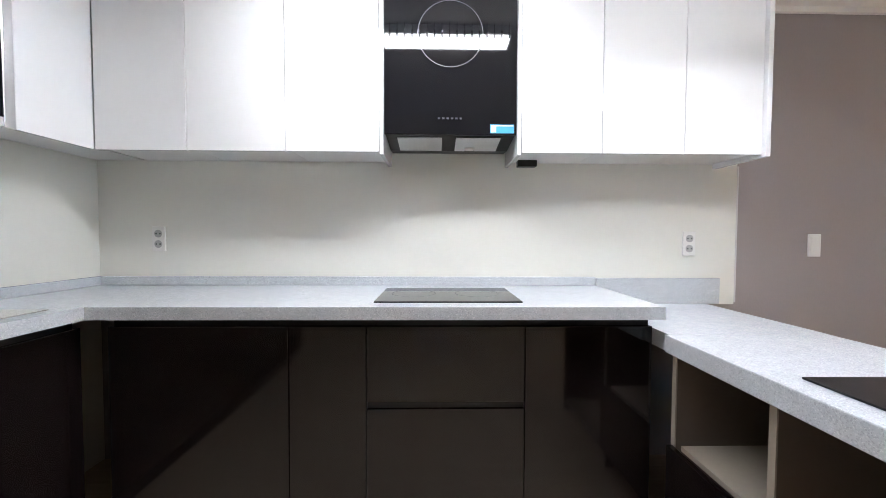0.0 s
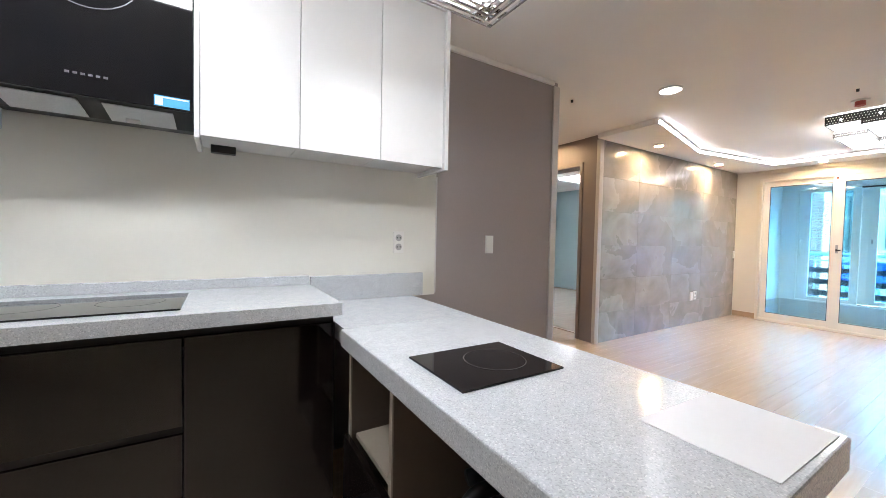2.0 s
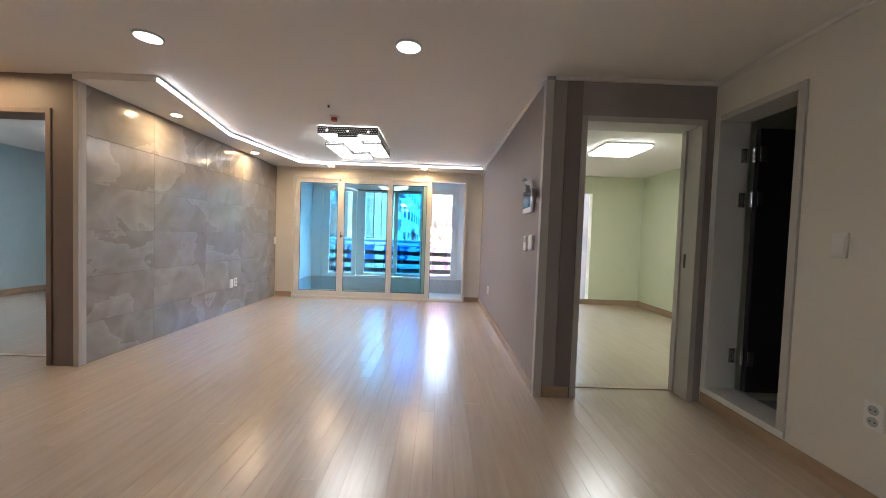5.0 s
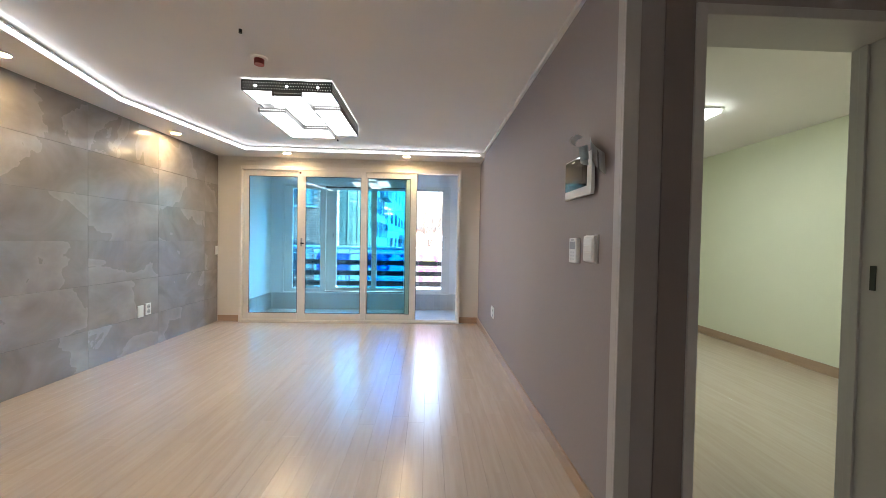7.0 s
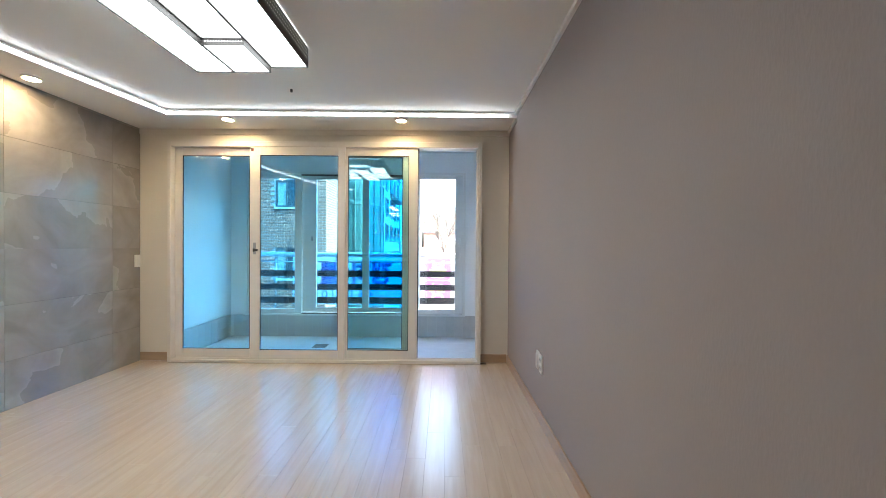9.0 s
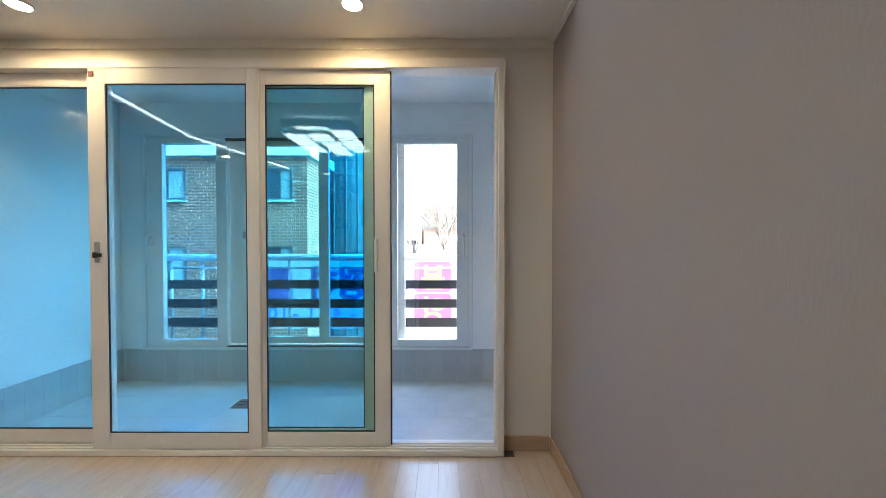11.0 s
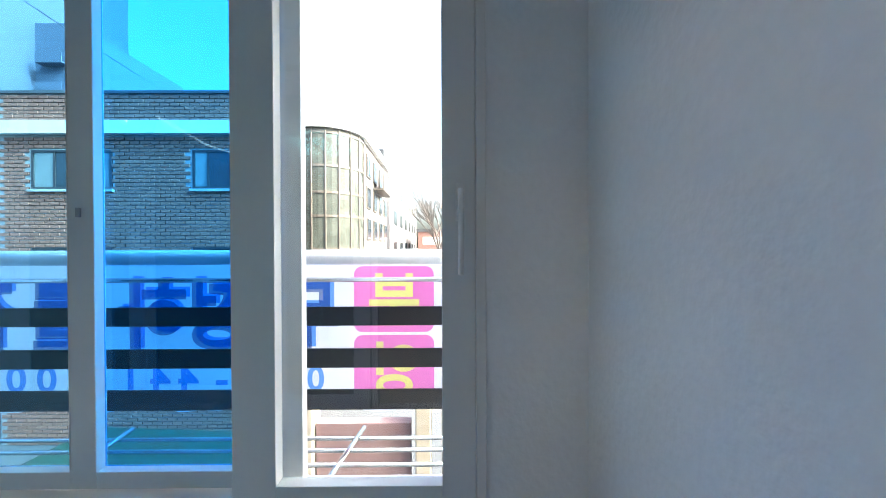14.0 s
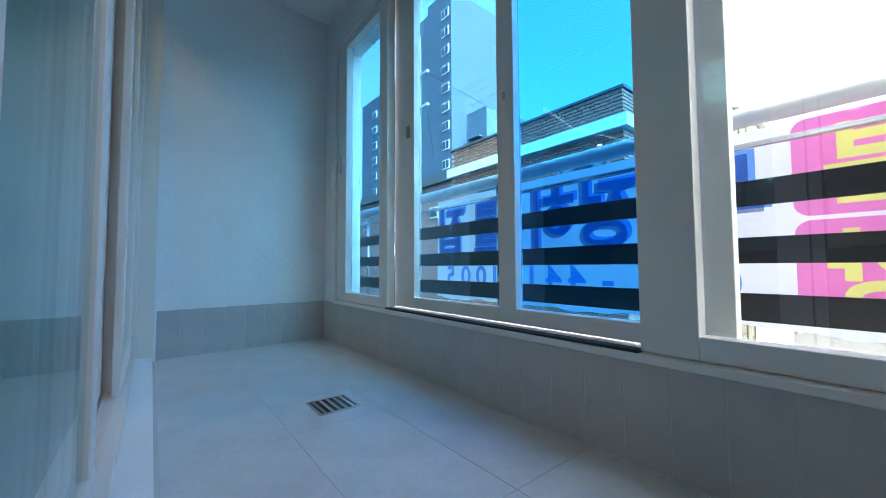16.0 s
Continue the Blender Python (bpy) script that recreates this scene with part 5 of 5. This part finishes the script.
for y0, y1, z0, z1 in WINS:
    w = part("window", boxes((HXF - 0.005, HXF + 0.028, y0, y1, z0, z0 + 0.05), (HXF - 0.005, HXF + 0.028, y0, y1, z1 - 0.05, z1), (HXF - 0.005, HXF + 0.028, y0, y0 + 0.05, z0 + 0.05, z1 - 0.05), (HXF - 0.005, HXF + 0.028, y1 - 0.05, y1, z0 + 0.05, z1 - 0.05), *((HXF, HXF + 0.028, k, k + 0.04, z0 + 0.05, z1 - 0.05) for k in (y0 + (y1 - y0) * 0.27, y1 - (y1 - y0) * 0.27 - 0.04))), M["dark_frame"], bb)
    q = (y1 - y0) * 0.27
    part("pane", boxes((HXF + 0.018, HXF + 0.024, y0 + 0.05, y0 + q, z0 + 0.05, z1 - 0.05)), M["pale_pane"], w, "side pane with a pale sky reflection in its colour")
    part("pane", boxes((HXF + 0.018, HXF + 0.024, y0 + q + 0.04, y1 - q - 0.04, z0 + 0.05, z1 - 0.05)), M["dark_pane"], w)
    part("pane", boxes((HXF + 0.018, HXF + 0.024, y1 - q, y1 - 0.05, z0 + 0.05, z1 - 0.05)), M["pale_pane"], w, "side pane with a pale sky reflection in its colour")
    part("sill", boxes((HXF - 0.05, HXF + 0.02, y0 - 0.05, y1 + 0.05, z0 - 0.06, z0 - 0.002)), M["concrete"], w, "thin grey sill")

# glass corner building
gb = thing("glass_building", "office building with a curved bronze glass corner", "building")
R, cx, cy = 1.6, 23.3, 5.3
arc = [(cx - R * math.cos(radians(a)), cy - R * math.sin(radians(a))) for a in range(0, 91, 9)]
part("wall", extruded(arc + [(cx, 9), (cx - R, 9)], GR, 5.5), M["curtain_glass"], gb, "curved reflective glass wall")
part("wall", boxes((cx + 0.001, 30, cy - R + 0.02, 9, GR, 5.5)), M["pale_render"], gb, "pale rendered side wall")
part("roof", extruded([(cx + (x - cx) * 1.1, cy + (y - cy) * 1.1) for x, y in arc] + [(30.1, cy - R - 0.16), (30.1, 9), (cx - R - 0.16, 9)], 5.51, 5.85), M["white_stone"], gb, "pale overhanging roof edge")
part("roof_top", boxes((22.6, 26, 5.4, 9, 5.86, 6.2)), paint("green_roof", (0.06, 0.22, 0.13), 0.7), gb, "green roof deck")
for z in (-0.6, 0.9, 2.15, 3.05, 4.05, 5.3):
    part("floor_band", extruded([(cx + (x - cx) * 1.02, cy + (y - cy) * 1.02) for x, y in arc] + [(cx, cy)], z, z + 0.09), M["bronze"], gb)
for x, y in arc[::2]:
    part("mullion", rods(((cx + (x - cx) * 1.01, cy + (y - cy) * 1.01, GR), (cx + (x - cx) * 1.01, cy + (y - cy) * 1.01, 5.5), 0.035), seg=6), M["bronze"], gb)
for z in (-0.2, 1.3, 2.7, 4.1):
    for x in (24.0, 25.6, 27.2, 28.8):
        w = part("window", boxes((x, x + 0.95, cy - R - 0.035, cy - R + 0.019, z, z + 1.0)), M["bronze"], gb, "bronze window frame")
        part("pane", boxes((x + 0.07, x + 0.44, cy - R - 0.05, cy - R - 0.036, z + 0.07, z + 0.93), (x + 0.51, x + 0.88, cy - R - 0.05, cy - R - 0.036, z + 0.07, z + 0.93)), M["dark_pane"], w)
part("balcony", boxes((25.6, 28.4, cy - R - 0.5, cy - R - 0.05, 3.75, 3.85), (25.6, 28.4, cy - R - 0.5, cy - R - 0.46, 3.85, 4.6)), M["bronze"], gb, "bronze balcony")

# plain white house down the street
wb = thing("white_house", "white rendered apartment house down the street", "house")
part("wall", boxes((35.6, 66, 4.3, 12, GR, 7.4)), M["pale_render"], wb)
part("roof", boxes((36, 39, 4.8, 9, 7.41, 8.5)), M["roof_dark"], wb, "dark stair housing")
for i in range(6):
    for z in (0.2, 2.8, 5.4):
        part("window", boxes((38 + i * 4.6, 40.2 + i * 4.6, 4.26, 4.295, z, z + 1.2)), M["dark_pane"], wb)
rh = thing("red_brick_house", "low red brick house with a white sign band", "house")
part("wall", boxes((48, 56, -3.5, 2.9, GR, 2.6)), M["red_brick"], rh)
part("sign", boxes((47.9, 47.98, -2.5, 2.4, 1.2, 2.0)), M["white_stone"], rh, "white sign board")
part("roof", boxes((47.8, 56, -3.7, 3.1, 2.61, 2.9)), M["roof_dark"], rh)

mb = thing("maroon_house", "low maroon house with a dark flat roof", "house")
part("wall", boxes((20.0, 34, 14.2, 40, GR, 4.9)), M["maroon"], mb)
part("roof", boxes((19.8, 34, 14.0, 40.2, 4.91, 5.35)), M["roof_dark"], mb)
for i in range(5):
    w = part("window", boxes((19.95, 19.99, 16 + i * 4, 16.7 + i * 4, 3.1, 3.7)), M["pvc_white"], mb)
    part("pane", boxes((19.93, 19.949, 16.07 + i * 4, 16.63 + i * 4, 3.17, 3.63)), M["dark_pane"], w)

# tower block
tb = thing("apartment_tower", "dark blue high-rise apartment tower with small white windows", "building")
part("wall", boxes((42, 56, 41.0, 50.2, GR, 41.0)), M["tower"], tb, "dark blue rendered wall")
part("parapet", boxes((42.5, 55, 42.0, 47.5, 41.01, 43.0)), M["tower"], tb)
part("wall", boxes((45, 60, 36.8, 40.99, GR, 23.5)), M["tower_pale"], tb, "paler blue lower wing")
part("wall", boxes((40, 52, 50.21, 66.0, GR, 32.0)), M["tower"], tb, "dark blue lower wing")
for i in range(14):
    for y0 in (41.5,):
        z = 0.5 + i * 2.9
        w = part("window", boxes((41.9, 41.99, y0, y0 + 1.7, z, z + 1.35)), M["pvc_white"], tb)
        part("pane", boxes((41.86, 41.899, y0 + 0.12, y0 + 0.78, z + 0.12, z + 1.23)), M["dark_pane"], w)
        part("pane", boxes((41.86, 41.899, y0 + 0.92, y0 + 1.58, z + 0.12, z + 1.23)), M["dark_pane"], w)
for i in range(10):
    for y0 in (51.5, 55.5, 60.0):
        z = 2.0 + i * 2.9
        w = part("window", boxes((39.9, 39.99, y0, y0 + 1.7, z, z + 1.35)), M["pvc_white"], tb)
        part("pane", boxes((39.86, 39.899, y0 + 0.12, y0 + 1.58, z + 0.12, z + 1.23)), M["dark_pane"], w)
for i in range(4):
    part("balcony", boxes((44.2, 44.99, 37.6, 40.2, 10.5 + i * 2.9, 10.65 + i * 2.9), (44.2, 44.25, 37.6, 40.2, 10.65 + i * 2.9, 11.5 + i * 2.9)), M["tower_pale"], tb)

# utility pole with transformer and wires
M["pole_grey"] = paint("weathered_dark_concrete", (0.10, 0.10, 0.105), 0.9, vary=0.15)
up = thing("utility_pole", "concrete utility pole with a transformer and cross arms", "utility pole")
part("pole", rods(((15.6, 11.5, GR), (15.6, 11.5, 9.0), 0.11)), M["pole_grey"], up, smooth=True)
for z in (6.2, 7.4):
    part("cross_arm", boxes((15.55, 15.65, 10.9, 12.5, z, z + 0.09)), M["steel"], up)
part("transformer", rods(((15.6, 12.15, 4.6), (15.6, 12.15, 5.5), 0.26), seg=16), M["concrete"], up, "grey transformer can", smooth=True)
wr = thing("power_lines", "thin black power lines from the pole", "power line")
for y, z, ex, ey, ez in ((11.0, 6.32, 42, 44, 14), (12.4, 6.32, 40, 60, 12), (11.1, 7.5, 60, 30, 20), (11.7, 4.2, 20, 15, 4)):
    part("wire", tube([(15.6 + (ex - 15.6) * k / 8, y + (ey - y) * k / 8, z + (ez - z) * k / 8 - 1.2 * math.sin(math.pi * k / 8)) for k in range(9)], 0.012, 5), M["black"], wr)

# bare winter tree
tree = thing("bare_tree", "bare winter street tree", "tree")
trng = random.Random(5)
tbm, cbm = bmesh.new(), bmesh.new()
rod(tbm, (35, 0.45, GR), (35, 0.5, 0.6), 0.16, 10, 0.11)


def branch(bm, a, d, length, r, depth):
    b = a + d * length
    rod(bm, a, b, r, 5, r * 0.6)
    if depth == 0:
        return
    for k in range(4 if depth > 2 else 3):
        v = Vector((trng.uniform(-1, 1), trng.uniform(-1, 1), trng.uniform(-0.2, 0.9)))
        nd = (d + v * 0.62).normalized()
        branch(bm, a + (b - a) * trng.uniform(0.55, 1.0), nd, length * trng.uniform(0.6, 0.82), r * 0.55, depth - 1)


for k in range(5):
    q = k * 1.3
    branch(cbm, Vector((35, 0.5, 0.4 + 0.12 * k)), Vector((0.45 * math.cos(q), 0.45 * math.sin(q), 1)).normalized(), 1.9, 0.10, 4)
part("trunk", tbm, M["bark"], tree, smooth=True)
part("crown", cbm, M["bark"], tree, "leafless twigs")

# across the street below the banner: garden wall, gate posts, parked van
M["beige_stone"] = paint("beige_stone", (0.30, 0.25, 0.19), 0.8, vary=0.12)
gw = thing("garden_wall", "red brick garden wall with beige gate posts", "wall")
part("wall", boxes((13.6, 13.8, -3.0, 0.2, GR, -1.5)), M["red_brick"], gw)
part("wall", boxes((13.6, 13.8, 0.95, 2.4, GR, -1.7)), M["maroon"], gw, "dark brown rendered stretch")
for y in (0.35, 0.75, 2.55):
    part("post", boxes((13.5, 13.9, y - 0.12, y + 0.12, GR, -1.2), bevel=0.02), M["beige_stone"], gw, "beige gate post")
fence = thing("street_fence", "low metal bar fence by the street", "fence")
for k in range(16):
    part("bar", rods(((12.6, -2.6 + k * 0.14, GR), (12.6, -2.6 + k * 0.14, -2.1), 0.02), seg=6), M["concrete"], fence)
part("rail", rods(((12.6, -2.7, -2.15), (12.6, -0.4, -2.15), 0.025), seg=6), M["concrete"], fence)


def car(x, y, paint_mat, label):
    """A small van standing along y."""
    c = thing("parked_van", label, "van")
    prof = [(-2.0, 0.35), (-2.0, 1.0), (-1.9, 1.75), (0.7, 1.85), (1.35, 1.15), (1.95, 1.0), (2.0, 0.35)]
    bm = extruded([(y + p, GR + q) for p, q in prof], x - 0.8, x + 0.8, "x")
    soften(bm, 0.06)
    part("body", bm, paint_mat, c)
    part("windscreen", extruded([(y + 0.74, GR + 1.76), (y + 1.30, GR + 1.20), (y + 1.33, GR + 1.22), (y + 0.77, GR + 1.79)], x - 0.65, x + 0.65, "x"), M["dark_pane"], c)
    part("side_window", boxes((x - 0.812, x - 0.802, y - 1.7, y + 0.5, GR + 1.15, GR + 1.6)), M["dark_pane"], c)
    for p in (-1.3, 1.25):
        for q in (-0.8, 0.62):
            w = part("wheel", rods(((x + q, y + p, GR + 0.31), (x + q + 0.18, y + p, GR + 0.31), 0.31), seg=20), M["black"], c, "black tyre")
            part("rim", rods(((x + q - 0.005, y + p, GR + 0.31), (x + q - 0.001, y + p, GR + 0.31), 0.18), seg=16), M["steel"], w)


car(12.3, 4.6, paint("dark_green_paint", (0.015, 0.04, 0.028), 0.25), "small dark green van parked by the street")

# ---- laid pieces: planks, tiles, bricks ----
def piece_mesh(name, sx, sy, sz, bevel, mat):
    """A slab with its top edges eased, centred on x and y, its top at z = 0."""
    bm = bmesh.new()
    lo = [bm.verts.new((x * sx / 2, y * sy / 2, -sz)) for x, y in ((-1, -1), (1, -1), (1, 1), (-1, 1))]
    mid = [bm.verts.new((x * sx / 2, y * sy / 2, -bevel)) for x, y in ((-1, -1), (1, -1), (1, 1), (-1, 1))]
    top = [bm.verts.new((x * (sx / 2 - bevel), y * (sy / 2 - bevel), 0)) for x, y in ((-1, -1), (1, -1), (1, 1), (-1, 1))]
    for a, b in ((lo, mid), (mid, top)):
        for i in range(4):
            bm.faces.new((a[i], a[(i + 1) % 4], b[(i + 1) % 4], b[i]))
    bm.faces.new(top)
    return mesh_of(name, bm, mat)


def lay(name, me, parent, m):
    ob = new(name, me)
    ob.parent = parent
    ob.matrix_basis = m
    return ob


def joined(name, pieces, me, mat, parent):
    """Many copies of one piece in one mesh."""
    base = np.array([v.co[:] for v in me.vertices])
    faces = [list(p.vertices) for p in me.polygons]
    verts, out = [], []
    for m in pieces:
        off = len(verts)
        r, t = np.array(m.to_3x3()), np.array(m.translation)
        verts.extend((base @ r.T + t).tolist())
        out.extend([[i + off for i in f] for f in faces])
    mm = bpy.data.meshes.new(name)
    mm.from_pydata(verts, [], out)
    mm.materials.append(mat)
    ob = tagged(new(name, mm), kind="stuff")
    ob.parent = parent
    return ob


rng = random.Random(3)
PW, PL = 0.1, 1.2
plank = piece_mesh("plank", PL - 0.0004, PW - 0.0004, 0.008, 0.0007, M["laminate"])
near, far = [], []
row = 0
y = SOUTH + PW / 2
while y < 5.2:
    x = -1.1 - rng.uniform(0, PL)
    while x < 8.0:
        a = max(x, -0.96)
        b = min(x + PL, 4.289 if y < 0 else 4.584 if y > TILE else 7.929 if 0.25 < y < 3.23 else 7.984)
        if b - a > 0.03:
            m = Matrix.Translation(((a + b) / 2, y, 0)) @ Matrix.Diagonal(((b - a) / PL, 1, 1, 1))
            (near if x > 1.1 and -0.2 < y < 3.3 else far).append(m)
        x += PL
    y += PW
for m in near[:300]:
    lay("plank", plank, floor, m)
joined("planks", near[300:] + far, plank, M["laminate"], floor)

# marble wall tiles
TW, TH = 0.79, 0.373
k = 0
for i in range(-1, 5):
    for j in range(7):
        x0, x1 = max(4.632, 5.33 + (i - 1) * TW), min(7.984, 5.33 + i * TW)
        z0, z1 = max(0.0, j * TH - 0.049), min((j + 1) * TH - 0.049, BAND)
        if x1 - x0 < 0.02 or z1 - z0 < 0.02:
            continue
        me = piece_mesh("marble_tile", x1 - x0 - 0.0016, z1 - z0 - 0.0016, 0.012, 0.0008, M["marble"])
        lay("marble_tile", me, marble, Matrix.Translation(((x0 + x1) / 2, TILE, (z0 + z1) / 2)) @ Matrix.Rotation(radians(90), 4, "X"))

bed = bpy.data.objects["wall_balcony_window"]
part("grout_bed", boxes((BX - 0.011, BX - 0.0005, BY0 + 0.001, BY1 - 0.001, BALC, BALC + 0.266), (8.113, BX - 0.01, BY0 + 0.0005, BY0 + 0.011, BALC, BALC + 0.266), (8.113, BX - 0.01, BY1 - 0.011, BY1 - 0.0005, BALC, BALC + 0.266)), M["pale_grout"], bed, "pale grout")
# balcony tiles: upright strips round the walls, long tiles on the floor
strip = piece_mesh("skirting_tile", 0.107, 0.262, 0.012, 0.001, M["balcony_tile"])
host = bpy.data.objects["wall_balcony_window"]
z = BALC + 0.137
n = int((BY1 - BY0) / 0.11)
for i in range(n + 1):
    y = BY0 + 0.055 + i * 0.11
    if y < BY1 - 0.05:
        lay("skirting_tile", strip, host, Matrix.Translation((BX - 0.012, y, z)) @ Matrix.Rotation(radians(-90), 4, "Y") @ Matrix.Rotation(radians(90), 4, "Z"))
for host, y, s in ((bpy.data.objects["wall_balcony_south"], BY0 + 0.012, -90), (bpy.data.objects["wall_balcony_north"], BY1 - 0.012, 90)):
    for i in range(9):
        lay("skirting_tile", strip, host, Matrix.Translation((8.17 + i * 0.11, y, z)) @ Matrix.Rotation(radians(s), 4, "X"))
ft = piece_mesh("floor_tile", 0.2993, 0.5993, 0.01, 0.0005, M["floor_tile"])
host = bpy.data.objects["floor_balcony"]
for i in range(3):
    for j in range(6):
        x, y = 8.112 + 0.158 + i * 0.318, BY0 + 0.3 + j * 0.6
        sx, sy = 1.058, 1.0
        if y + 0.3 > BY1:
            sy = (BY1 - y + 0.3) / 0.6
            y = BY1 - sy * 0.3
        if sy > 0.05:
            lay("floor_tile", ft, host, Matrix.Translation((x, y, BALC)) @ Matrix.Diagonal((sx, sy, 1, 1)))

# bricks of the house across the street
brick = piece_mesh("brick", 0.200, 0.065, 0.05, 0.004, M["brick"])
near, far = [], []
turn = Matrix.Rotation(radians(-90), 4, "Y") @ Matrix.Rotation(radians(90), 4, "Z")
side = Matrix.Rotation(radians(90), 4, "X")
r = 0
z = GR + 0.05
while z < HTOP - 0.04:
    y = HY0 + 0.11 + (0.108 if r % 2 else 0)
    if r % 2 and not 3.45 < z < 3.79:
        far.append(Matrix.Translation((HXF, HY0 + 0.055, z)) @ turn @ Matrix.Diagonal((0.5, 1, 1, 1)))
        far.append(Matrix.Translation((HXF + 0.10, HY0, z)) @ side @ Matrix.Diagonal((0.5, 1, 1, 1)))
    while y < HY1 - 0.1:
        if not (3.45 < z < 3.79) and not any(a - 0.06 < y < b + 0.06 and c - 0.02 < z < d + 0.02 for a, b, c, d in WINS):
            m = Matrix.Translation((HXF + rng.uniform(-0.003, 0.003), y, z)) @ turn
            (near if 3.16 < z < 3.45 and len(near) < 300 else far).append(m)
        y += 0.218
    x = HXF + 0.15 + (0.108 if r % 2 else 0)
    while x < 17.9:
        if not (3.45 < z < 3.79):
            far.append(Matrix.Translation((x, HY0 + rng.uniform(-0.003, 0.003), z)) @ side)
        x += 0.216
    z += 0.083
    r += 1
for m in near:
    lay("brick", brick, bw, m)
joined("bricks", far, brick, M["brick"], bw)
